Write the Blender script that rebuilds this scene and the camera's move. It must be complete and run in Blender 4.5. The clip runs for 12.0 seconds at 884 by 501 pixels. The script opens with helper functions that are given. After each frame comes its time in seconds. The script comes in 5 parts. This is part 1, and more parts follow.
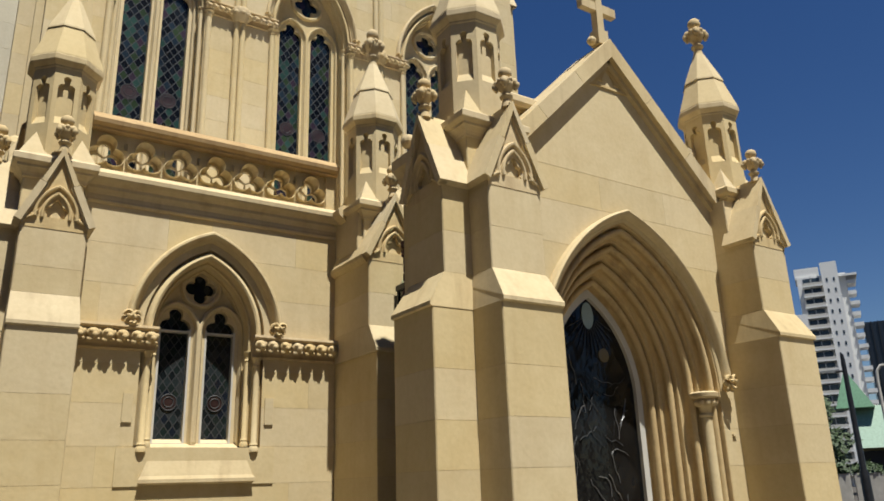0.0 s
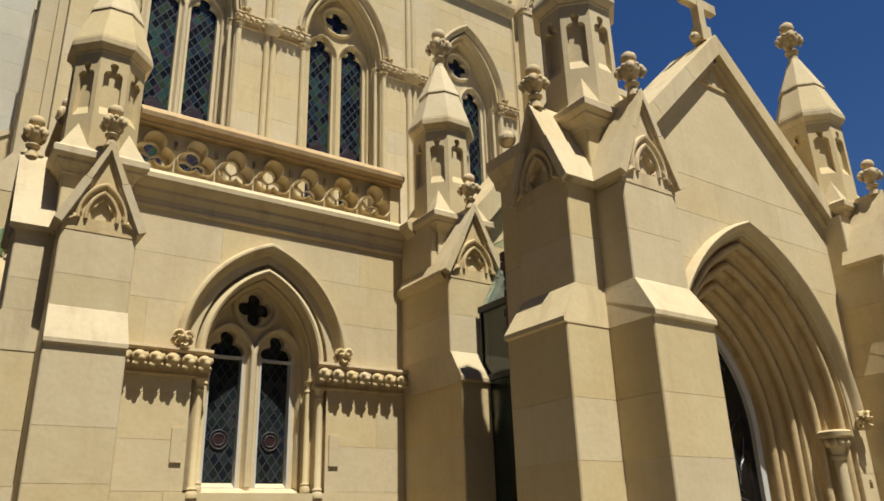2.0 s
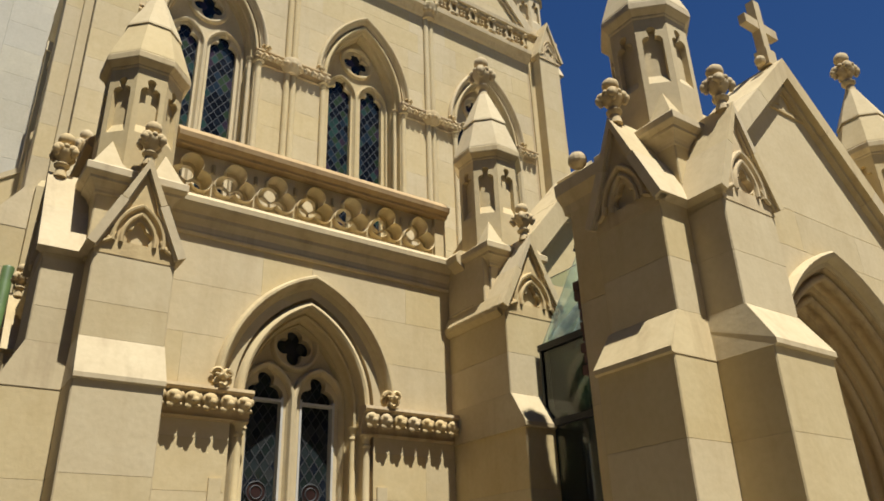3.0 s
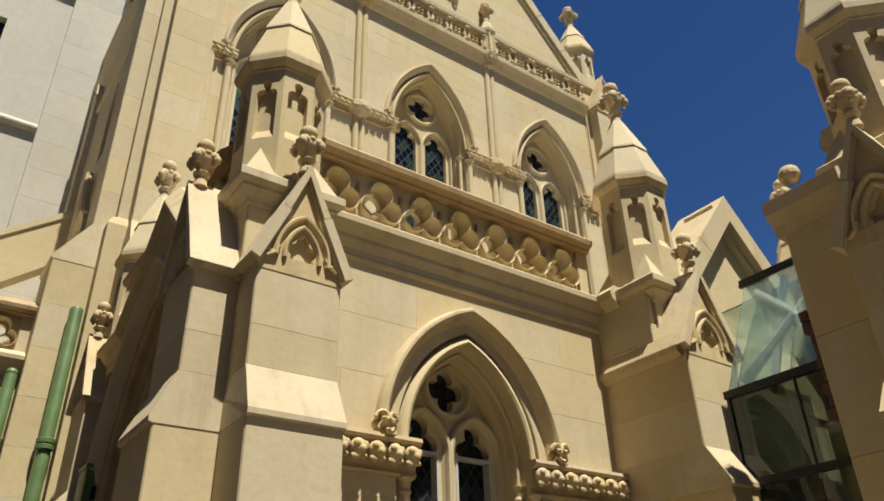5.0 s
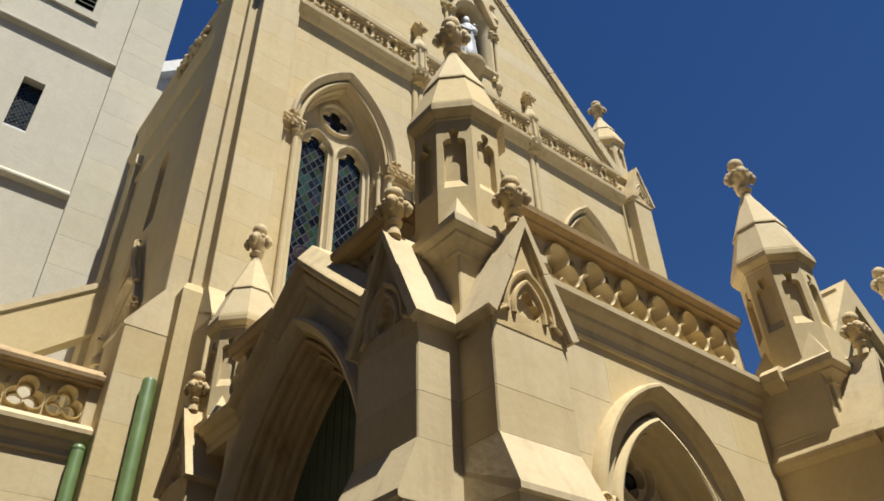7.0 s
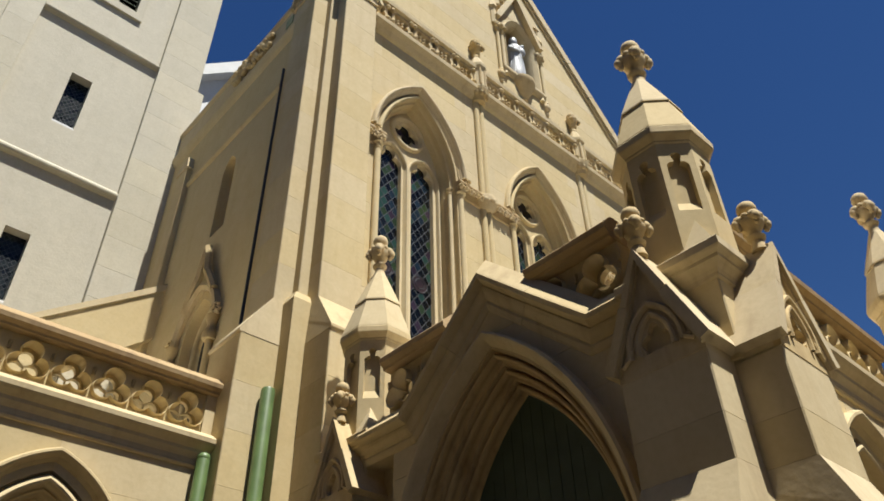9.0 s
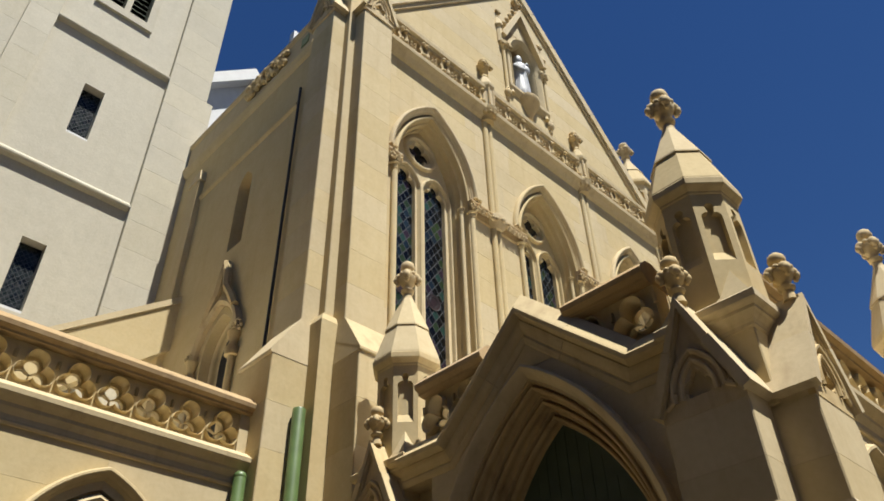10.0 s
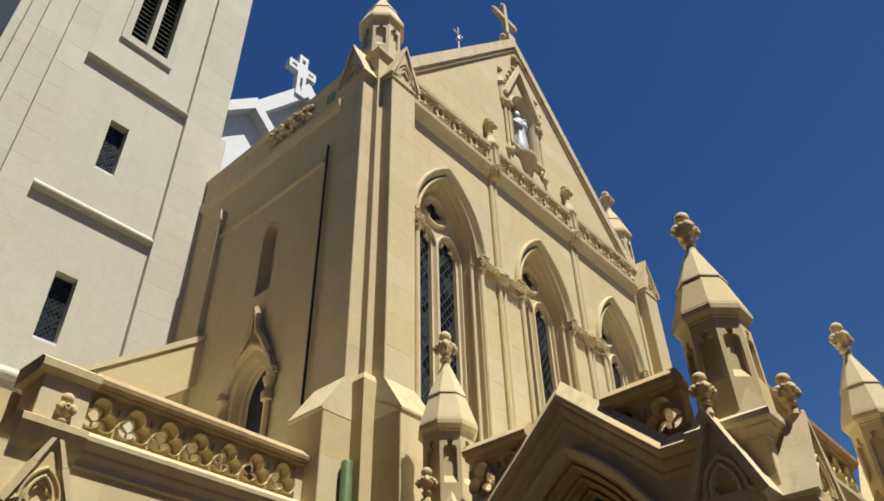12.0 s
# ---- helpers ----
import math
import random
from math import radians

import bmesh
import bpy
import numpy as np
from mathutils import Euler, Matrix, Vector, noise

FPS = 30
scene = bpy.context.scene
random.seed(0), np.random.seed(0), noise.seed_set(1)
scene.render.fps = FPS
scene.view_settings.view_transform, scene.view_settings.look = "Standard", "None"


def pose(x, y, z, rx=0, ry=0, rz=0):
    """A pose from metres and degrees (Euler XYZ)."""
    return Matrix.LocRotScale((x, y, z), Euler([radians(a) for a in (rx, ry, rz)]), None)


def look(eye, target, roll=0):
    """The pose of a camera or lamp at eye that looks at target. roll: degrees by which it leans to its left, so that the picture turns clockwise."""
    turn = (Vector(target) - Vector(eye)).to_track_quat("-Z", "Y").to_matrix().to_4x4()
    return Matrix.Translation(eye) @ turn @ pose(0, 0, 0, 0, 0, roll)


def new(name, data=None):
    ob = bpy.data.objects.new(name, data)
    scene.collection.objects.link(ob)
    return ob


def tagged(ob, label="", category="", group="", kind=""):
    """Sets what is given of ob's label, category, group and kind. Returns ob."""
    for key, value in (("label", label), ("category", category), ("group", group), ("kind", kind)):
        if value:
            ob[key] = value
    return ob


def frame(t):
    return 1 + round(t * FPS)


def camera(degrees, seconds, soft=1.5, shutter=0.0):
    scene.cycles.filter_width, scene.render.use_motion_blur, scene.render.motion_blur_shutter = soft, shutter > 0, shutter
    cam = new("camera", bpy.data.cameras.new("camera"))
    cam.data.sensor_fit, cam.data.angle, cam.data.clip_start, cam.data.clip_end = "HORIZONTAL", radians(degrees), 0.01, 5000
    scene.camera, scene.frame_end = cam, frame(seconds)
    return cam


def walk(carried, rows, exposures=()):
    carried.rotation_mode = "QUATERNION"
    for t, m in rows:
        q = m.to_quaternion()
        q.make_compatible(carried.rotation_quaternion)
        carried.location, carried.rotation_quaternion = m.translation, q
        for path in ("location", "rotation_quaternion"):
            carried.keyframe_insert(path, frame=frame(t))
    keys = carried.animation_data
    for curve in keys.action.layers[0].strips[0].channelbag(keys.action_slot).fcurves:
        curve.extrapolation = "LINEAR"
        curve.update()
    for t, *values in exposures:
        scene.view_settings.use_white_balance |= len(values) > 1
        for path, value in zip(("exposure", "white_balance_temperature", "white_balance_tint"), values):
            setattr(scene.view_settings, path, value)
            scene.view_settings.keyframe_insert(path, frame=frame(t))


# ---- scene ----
cam = camera(60.5, 12.0, soft=1.7)
METRES, EYE, TILT, LEAN, TURN = 9.0, 1.6, 0.0, 0.0, -33.6
ROWS = [
    (0.0, 0.0, 0.0, 0.0, 0.56, 17.36, 1.79),
    (0.5, -0.0254, 0.0223, 0.0021, 0.34, 17.29, 1.74),
    (1.0, -0.045, 0.0479, 0.0015, 0.11, 17.34, 1.66),
    (1.5, -0.0709, 0.0768, 0.0058, -0.22, 18.62, 1.72),
    (2.0, -0.1011, 0.1029, 0.0094, -0.54, 20.45, 1.64),
    (2.5, -0.1297, 0.1359, 0.0096, -0.94, 22.62, 1.63),
    (3.0, -0.1603, 0.1645, 0.0114, -1.25, 24.68, 1.78),
    (5.0, -0.2986, 0.257, 0.0218, -1.89, 29.92, 1.55),
    (5.5, -0.337, 0.2799, 0.0266, -2.32, 31.56, 1.49),
    (6.0, -0.3737, 0.2945, 0.03, -2.89, 33.58, 1.4),
    (6.5, -0.4116, 0.3098, 0.0292, -3.96, 35.51, 1.37),
    (7.0, -0.453, 0.3188, 0.0312, -5.0, 37.02, 1.4),
    (7.5, -0.4961, 0.3295, 0.0312, -6.05, 37.8, 1.35),
    (9.5, -0.6652, 0.3266, 0.0364, -9.56, 38.12, 1.29),
    (10.0, -0.688, 0.3018, 0.0384, -10.35, 38.14, 1.36),
    (10.5, -0.7115, 0.2652, 0.0401, -11.23, 38.21, 1.43),
    (11.0, -0.7435, 0.2353, 0.0398, -12.19, 38.28, 1.42),
    (11.5, -0.7818, 0.2033, 0.0394, -13.4, 38.29, 1.48),
    (12.0, -0.823, 0.179, 0.0392, -14.83, 38.32, 1.3),
]
walk(cam, [(t, pose(0, 0, EYE, TILT, LEAN, TURN) @ pose(METRES * x, METRES * y, METRES * z, 90 + pitch, roll, yaw)) for t, x, y, z, yaw, pitch, roll in ROWS],
     exposures=[(0.0, 0.30), (3.0, 0.32), (5.5, 0.40), (7.5, 0.44), (12.0, 0.44)])

# ---- world, sun ----
from mathutils import geometry
SUN_EL, SUN_AZ = 68.0, 0.5          # degrees up; degrees from -y towards +x
world = bpy.data.worlds.new("sky")
scene.world = world
world.use_nodes = True
wn = world.node_tree
sky = wn.nodes.new("ShaderNodeTexSky")
sky.sky_type = 'NISHITA'
sky.sun_disc = False
sky.sun_elevation = radians(SUN_EL)
sky.sun_rotation = radians(180 - SUN_AZ)
sky.altitude = 20
sky.air_density, sky.dust_density, sky.ozone_density = 1.0, 0.0, 3.0
vivid = wn.nodes.new("ShaderNodeHueSaturation")
vivid.inputs["Saturation"].default_value = 1.26
vivid.inputs["Hue"].default_value = 0.511
wn.links.new(sky.outputs[0], vivid.inputs["Color"])
wn.links.new(vivid.outputs[0], wn.nodes["Background"].inputs[0])
wn.nodes["Background"].inputs[1].default_value = 0.0525
sun = new("sun", bpy.data.lights.new("sun", 'SUN'))
sun.data.energy, sun.data.angle, sun.data.color = 6.1, radians(0.53), (1.0, 0.975, 0.905)
se, sa = radians(SUN_EL), radians(SUN_AZ)
SUN_WAY = Vector((math.sin(sa) * math.cos(se), -math.cos(sa) * math.cos(se), math.sin(se)))
sun.matrix_world = look(SUN_WAY * 60, (0, 0, 0))


# ---- materials ----
def mat_base(name, rough=0.85, metal=0.0):
    m = bpy.data.materials.new(name)
    m.use_nodes = True
    nt = m.node_tree
    b = nt.nodes["Principled BSDF"]
    b.inputs["Roughness"].default_value = rough
    b.inputs["Metallic"].default_value = metal
    return m, nt, b


def stone_mat(name, light, dark, stain, stain_amount=0.35, bump=0.14, rough=0.9):
    """Weathered limestone: broad blotches, fine grain, run-off streaks, tone by block."""
    m, nt, b = mat_base(name, rough)
    N, L = nt.nodes, nt.links
    geo = N.new("ShaderNodeNewGeometry")
    big = N.new("ShaderNodeTexNoise"); big.inputs["Scale"].default_value = 1.1; big.inputs["Detail"].default_value = 6; big.inputs["Roughness"].default_value = 0.62
    fine = N.new("ShaderNodeTexNoise"); fine.inputs["Scale"].default_value = 26; fine.inputs["Detail"].default_value = 5
    mid = N.new("ShaderNodeTexNoise"); mid.inputs["Scale"].default_value = 5.0; mid.inputs["Detail"].default_value = 6; mid.inputs["Roughness"].default_value = 0.65
    stretch = N.new("ShaderNodeMapping"); stretch.inputs["Scale"].default_value = (7, 7, 0.7)
    run = N.new("ShaderNodeTexNoise"); run.inputs["Scale"].default_value = 1.0; run.inputs["Detail"].default_value = 7; run.inputs["Roughness"].default_value = 0.6
    for n in (big, fine, mid):
        L.new(geo.outputs["Position"], n.inputs["Vector"])
    L.new(geo.outputs["Position"], stretch.inputs["Vector"])
    L.new(stretch.outputs[0], run.inputs["Vector"])
    r1 = N.new("ShaderNodeValToRGB")
    r1.color_ramp.elements[0].position, r1.color_ramp.elements[1].position = 0.3, 0.7
    r1.color_ramp.elements[0].color, r1.color_ramp.elements[1].color = (*dark, 1), (*light, 1)
    addn = N.new("ShaderNodeMath"); addn.operation = 'MULTIPLY_ADD'
    L.new(mid.outputs["Fac"], addn.inputs[0]); addn.inputs[1].default_value = 0.5
    half = N.new("ShaderNodeMath"); half.operation = 'MULTIPLY'; half.inputs[1].default_value = 0.5
    L.new(big.outputs["Fac"], half.inputs[0]); L.new(half.outputs[0], addn.inputs[2])
    L.new(addn.outputs[0], r1.inputs[0])
    r2 = N.new("ShaderNodeValToRGB")
    r2.color_ramp.elements[0].position, r2.color_ramp.elements[1].position = 0.52, 0.78
    r2.color_ramp.elements[0].color, r2.color_ramp.elements[1].color = (0, 0, 0, 1), (stain_amount,) * 3 + (1,)
    L.new(run.outputs["Fac"], r2.inputs[0])
    mx = N.new("ShaderNodeMix"); mx.data_type = 'RGBA'
    L.new(r2.outputs[0], mx.inputs[0]); L.new(r1.outputs[0], mx.inputs[6]); mx.inputs[7].default_value = (*stain, 1)
    info = N.new("ShaderNodeObjectInfo")
    hsv = N.new("ShaderNodeHueSaturation")
    mr = N.new("ShaderNodeMapRange"); mr.inputs[3].default_value, mr.inputs[4].default_value = 0.955, 1.04
    L.new(info.outputs["Random"], mr.inputs[0]); L.new(mr.outputs[0], hsv.inputs["Value"])
    mr2 = N.new("ShaderNodeMapRange"); mr2.inputs[3].default_value, mr2.inputs[4].default_value = 0.95, 1.13
    fr = N.new("ShaderNodeMath"); fr.operation = 'MULTIPLY'; fr.inputs[1].default_value = 7.31
    fr2 = N.new("ShaderNodeMath"); fr2.operation = 'FRACT'
    L.new(info.outputs["Random"], fr.inputs[0]); L.new(fr.outputs[0], fr2.inputs[0]); L.new(fr2.outputs[0], mr2.inputs[0])
    L.new(mr2.outputs[0], hsv.inputs["Saturation"])
    L.new(mx.outputs[2], hsv.inputs["Color"])
    fm = N.new("ShaderNodeMix"); fm.data_type = 'RGBA'; fm.blend_type = 'MULTIPLY'; fm.inputs[0].default_value = 0.18
    fr3 = N.new("ShaderNodeValToRGB")
    fr3.color_ramp.elements[0].position, fr3.color_ramp.elements[1].position = 0.32, 0.6
    fr3.color_ramp.elements[0].color, fr3.color_ramp.elements[1].color = (0.72, 0.7, 0.66, 1), (1, 1, 1, 1)
    L.new(fine.outputs["Fac"], fr3.inputs[0])
    L.new(hsv.outputs[0], fm.inputs[6]); L.new(fr3.outputs[0], fm.inputs[7])
    L.new(fm.outputs[2], b.inputs["Base Color"])
    bp = N.new("ShaderNodeBump"); bp.inputs["Strength"].default_value = bump; bp.inputs["Distance"].default_value = 0.01
    hs = N.new("ShaderNodeMath"); hs.operation = 'MULTIPLY_ADD'; hs.inputs[1].default_value = 2.0
    L.new(mid.outputs["Fac"], hs.inputs[0]); L.new(fine.outputs["Fac"], hs.inputs[2])
    L.new(hs.outputs[0], bp.inputs["Height"]); L.new(bp.outputs[0], b.inputs["Normal"])
    return m


def paint_mat(name, col, rough=0.5, metal=0.0, vary=0.12, bump=0.08):
    m, nt, b = mat_base(name, rough, metal)
    N, L = nt.nodes, nt.links
    geo = N.new("ShaderNodeNewGeometry")
    n = N.new("ShaderNodeTexNoise"); n.inputs["Scale"].default_value = 6; n.inputs["Detail"].default_value = 6
    L.new(geo.outputs["Position"], n.inputs["Vector"])
    r = N.new("ShaderNodeValToRGB")
    r.color_ramp.elements[0].position, r.color_ramp.elements[1].position = 0.3, 0.7
    r.color_ramp.elements[0].color = (*[c * (1 - vary) for c in col], 1)
    r.color_ramp.elements[1].color = (*[min(1, c * (1 + vary)) for c in col], 1)
    L.new(n.outputs["Fac"], r.inputs[0]); L.new(r.outputs[0], b.inputs["Base Color"])
    f = N.new("ShaderNodeTexNoise"); f.inputs["Scale"].default_value = 70
    L.new(geo.outputs["Position"], f.inputs["Vector"])
    bp = N.new("ShaderNodeBump"); bp.inputs["Strength"].default_value = bump; bp.inputs["Distance"].default_value = 0.01
    L.new(f.outputs["Fac"], bp.inputs["Height"]); L.new(bp.outputs[0], b.inputs["Normal"])
    return m


def leaded_mat(name, scale, cols, rough=0.12, squat=0.72):
    """Leaded glass seen from outside by day: dark quarries, each of its own tone, slightly tilted."""
    m, nt, b = mat_base(name, rough)
    N, L = nt.nodes, nt.links
    geo = N.new("ShaderNodeNewGeometry")
    own = N.new("ShaderNodeTexCoord")
    sep = N.new("ShaderNodeSeparateXYZ"); L.new(own.outputs["Object"], sep.inputs[0])
    cells = []
    for sgn in (1, -1):
        a = N.new("ShaderNodeMath"); a.operation = 'MULTIPLY'; a.inputs[1].default_value = sgn * scale
        L.new(sep.outputs[0], a.inputs[0])
        c = N.new("ShaderNodeMath"); c.operation = 'MULTIPLY_ADD'; c.inputs[1].default_value = scale * squat
        L.new(sep.outputs[2], c.inputs[0]); L.new(a.outputs[0], c.inputs[2])
        f = N.new("ShaderNodeMath"); f.operation = 'FLOOR'; L.new(c.outputs[0], f.inputs[0])
        cells.append(f)
    comb = N.new("ShaderNodeCombineXYZ")
    L.new(cells[0].outputs[0], comb.inputs[0]); L.new(cells[1].outputs[0], comb.inputs[1])
    wnz = N.new("ShaderNodeTexWhiteNoise"); wnz.noise_dimensions = '3D'
    L.new(comb.outputs[0], wnz.inputs["Vector"])
    r = N.new("ShaderNodeValToRGB"); r.color_ramp.interpolation = 'CONSTANT'
    e = r.color_ramp.elements
    e[0].position, e[0].color = 0.0, (*cols[0], 1)
    e[1].position, e[1].color = 1.0 / len(cols), (*cols[1], 1)
    for i in range(2, len(cols)):
        k = e.new(i / len(cols)); k.color = (*cols[i], 1)
    L.new(wnz.outputs["Value"], r.inputs[0])
    big = N.new("ShaderNodeTexNoise"); big.inputs["Scale"].default_value = 2.2
    L.new(geo.outputs["Position"], big.inputs["Vector"])
    mu = N.new("ShaderNodeMix"); mu.data_type = 'RGBA'; mu.blend_type = 'MULTIPLY'; mu.inputs[0].default_value = 0.8
    L.new(r.outputs[0], mu.inputs[6]); L.new(big.outputs["Fac"], mu.inputs[7])
    L.new(mu.outputs[2], b.inputs["Base Color"])
    b.inputs["IOR"].default_value = 1.5
    b.inputs["Specular IOR Level"].default_value = 0.28
    bp = N.new("ShaderNodeBump"); bp.inputs["Strength"].default_value = 0.25; bp.inputs["Distance"].default_value = 0.02
    n2 = N.new("ShaderNodeTexNoise"); n2.inputs["Scale"].default_value = 9
    ad = N.new("ShaderNodeVectorMath"); ad.operation = 'ADD'
    L.new(geo.outputs["Position"], ad.inputs[0]); L.new(wnz.outputs["Color"], ad.inputs[1]); L.new(ad.outputs[0], n2.inputs["Vector"])
    L.new(n2.outputs["Fac"], bp.inputs["Height"]); L.new(bp.outputs[0], b.inputs["Normal"])
    return m


STONE = stone_mat("cream_limestone", (0.572, 0.472, 0.284), (0.494, 0.389, 0.214), (0.384, 0.271, 0.131), 0.30)
CARVED = stone_mat("carved_limestone", (0.568, 0.455, 0.262), (0.463, 0.345, 0.179), (0.262, 0.170, 0.078), 0.6, 0.25)
COPING = stone_mat("weathered_coping_stone", (0.572, 0.472, 0.288), (0.472, 0.372, 0.214), (0.259, 0.179, 0.099), 0.50, 0.13)
WEATHERED = stone_mat("brown_weathered_coping", (0.448, 0.330, 0.185), (0.336, 0.230, 0.118), (0.168, 0.106, 0.054), 0.7, 0.3)
MOULDED = stone_mat("brown_stained_mouldings", (0.526, 0.414, 0.241), (0.414, 0.302, 0.162), (0.190, 0.123, 0.062), 0.7, 0.3)
GREYSTONE = stone_mat("pale_grey_tower_stone", (0.532, 0.493, 0.390), (0.448, 0.410, 0.318), (0.370, 0.319, 0.230), 0.25, 0.2)
JOINT = stone_mat("recessed_mortar", (0.455, 0.358, 0.218), (0.384, 0.288, 0.166), (0.175, 0.122, 0.069), 0.3, 0.2)
WHITE = paint_mat("white_render", (0.62, 0.62, 0.605), 0.7, vary=0.05)
FRAME = paint_mat("pale_window_frame", (0.484, 0.468, 0.421), 0.5, vary=0.06)
LEAD = paint_mat("lead_came", (0.034, 0.036, 0.038), 0.7, 0.2)
GREEN = paint_mat("green_pipe_paint", (0.105, 0.165, 0.055), 0.45, vary=0.2)
GREENDOOR = paint_mat("dark_green_door_paint", (0.052, 0.072, 0.044), 0.5, vary=0.15)
MARBLE = paint_mat("white_marble", (0.40, 0.415, 0.43), 0.55, vary=0.04)
DARKMETAL = paint_mat("dark_bronze_metal", (0.025, 0.026, 0.028), 0.4, 0.5, vary=0.2)
SLATE = paint_mat("slate_roof", (0.10, 0.10, 0.11), 0.7, vary=0.25)
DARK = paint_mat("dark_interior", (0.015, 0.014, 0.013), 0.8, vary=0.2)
GLASS_N = leaded_mat("dark_leaded_glass", 1 / 0.082, [(0.012, 0.016, 0.018), (0.03, 0.04, 0.042), (0.02, 0.03, 0.028), (0.045, 0.05, 0.05), (0.015, 0.02, 0.03)], 0.12, 0.082 / 0.118)
GLASS_W = leaded_mat("stained_leaded_glass", 1 / 0.14, [(0.006, 0.008, 0.010), (0.03, 0.075, 0.06), (0.016, 0.03, 0.045), (0.035, 0.06, 0.025), (0.004, 0.005, 0.005), (0.045, 0.028, 0.045), (0.010, 0.014, 0.018), (0.005, 0.007, 0.009)], 0.22, 0.14 / 0.195)
MEDAL = paint_mat("red_medallion_glass", (0.026, 0.013, 0.012), 0.3, vary=0.5)


def clear_glass(name, tint):
    m, nt, b = mat_base(name, 0.02)
    b.inputs["Base Color"].default_value = (*tint, 1)
    b.inputs["Transmission Weight"].default_value = 0.92
    b.inputs["IOR"].default_value = 1.5
    return m


CLEAR = clear_glass("green_tinted_glass", (0.62, 0.78, 0.74))
DARKPANE = clear_glass("smoked_green_glass", (0.13, 0.165, 0.15))
BOUNCEROOF = paint_mat("white_bounce_roof", (0.84, 0.80, 0.70), 0.6, vary=0.05)
PALEROOF = paint_mat("pale_metal_roof", (0.78, 0.72, 0.60), 0.6, vary=0.08)


# ---- mesh helpers ----
class Geo:
    def __init__(self):
        self.v, self.f = [], []

    def add(self, verts, faces, m=None):
        k = len(self.v)
        self.v += [tuple(m @ Vector(p)) for p in verts] if m is not None else [tuple(p) for p in verts]
        self.f += [tuple(i + k for i in f) for f in faces]
        return self

    def box(self, x0, x1, y0, y1, z0, z1, m=None):
        v = [(x, y, z) for z in (z0, z1) for x, y in ((x0, y0), (x1, y0), (x1, y1), (x0, y1))]
        return self.add(v, [(3, 2, 1, 0), (4, 5, 6, 7), (0, 1, 5, 4), (1, 2, 6, 5), (2, 3, 7, 6), (3, 0, 4, 7)], m)

    def soft_box(self, x0, x1, y0, y1, z0, z1, c=0.008, m=None):
        """A block with chamfered upright edges."""
        ring = [(x0 + c, y0), (x1 - c, y0), (x1, y0 + c), (x1, y1 - c), (x1 - c, y1), (x0 + c, y1), (x0, y1 - c), (x0, y0 + c)]
        return self.loft([[(x, y, z0) for x, y in ring], [(x, y, z1) for x, y in ring]], ring=True, caps=True, m=m)

    def loft(self, rows, ring=False, caps=False, wrap=False, m=None):
        n = len(rows[0])
        v = [p for r in rows for p in r]
        f = []
        for i in range(len(rows) - (0 if wrap else 1)):
            j = (i + 1) % len(rows)
            for k in range(n - (0 if ring else 1)):
                q = (k + 1) % n
                f.append((i * n + k, i * n + q, j * n + q, j * n + k))
        if caps:
            f += [tuple(range(n))[::-1], tuple((len(rows) - 1) * n + k for k in range(n))]
        return self.add(v, f, m)

    def prism(self, poly, d0, d1, m=None):
        """A (u, z) polygon, thick from depth d0 to d1."""
        return self.plate(poly, [], d0, d1, m)

    def plate(self, outer, holes, d0, d1, m=None, taper=1.0):
        loops = [outer, *holes]
        flat = [p for l in loops for p in l]
        tris = geometry.tessellate_polygon([[Vector((u, z, 0)) for u, z in l] for l in loops])
        n = len(flat)
        back = list(outer)
        for h in holes:
            cu, cz = sum(p[0] for p in h) / len(h), sum(p[1] for p in h) / len(h)
            back += [(cu + (u - cu) * taper, cz + (z - cz) * taper) for u, z in h]
        v = [(u, d0, z) for u, z in flat] + [(u, d1, z) for u, z in back]
        f = [tuple(t) for t in tris] + [tuple(i + n for i in t[::-1]) for t in tris]
        k = 0
        for l in loops:
            c = len(l)
            f += [(k + i, k + (i + 1) % c, n + k + (i + 1) % c, n + k + i) for i in range(c)]
            k += c
        return self.add(v, f, m)

    def lathe(self, prof, n=12, at=(0, 0), m=None, turn=0.0):
        rows = [[(at[0] + r * math.cos(turn + 2 * math.pi * i / n), at[1] + r * math.sin(turn + 2 * math.pi * i / n), z) for i in range(n)] for r, z in prof]
        return self.loft(rows, ring=True, caps=True, m=m)

    def ball(self, c, r, s=(1, 1, 1), n=8, k=5, m=None):
        rows = []
        for j in range(1, k + 1):
            a = math.pi * j / (k + 1) - math.pi / 2
            rows.append([(c[0] + s[0] * r * math.cos(a) * math.cos(2 * math.pi * i / n), c[1] + s[1] * r * math.cos(a) * math.sin(2 * math.pi * i / n), c[2] + s[2] * r * math.sin(a)) for i in range(n)])
        return self.loft(rows, ring=True, caps=True, m=m)

    def tube(self, pts, r, n=6, m=None):
        rows = []
        for i, p in enumerate(pts):
            a, b = Vector(pts[max(0, i - 1)]), Vector(pts[min(len(pts) - 1, i + 1)])
            d = (b - a).normalized()
            s = d.orthogonal().normalized() if i == 0 else (s - d * s.dot(d)).normalized()
            t = d.cross(s)
            rows.append([tuple(Vector(p) + r * (s * math.cos(2 * math.pi * k / n) + t * math.sin(2 * math.pi * k / n))) for k in range(n)])
        return self.loft(rows, ring=True, caps=True, m=m)

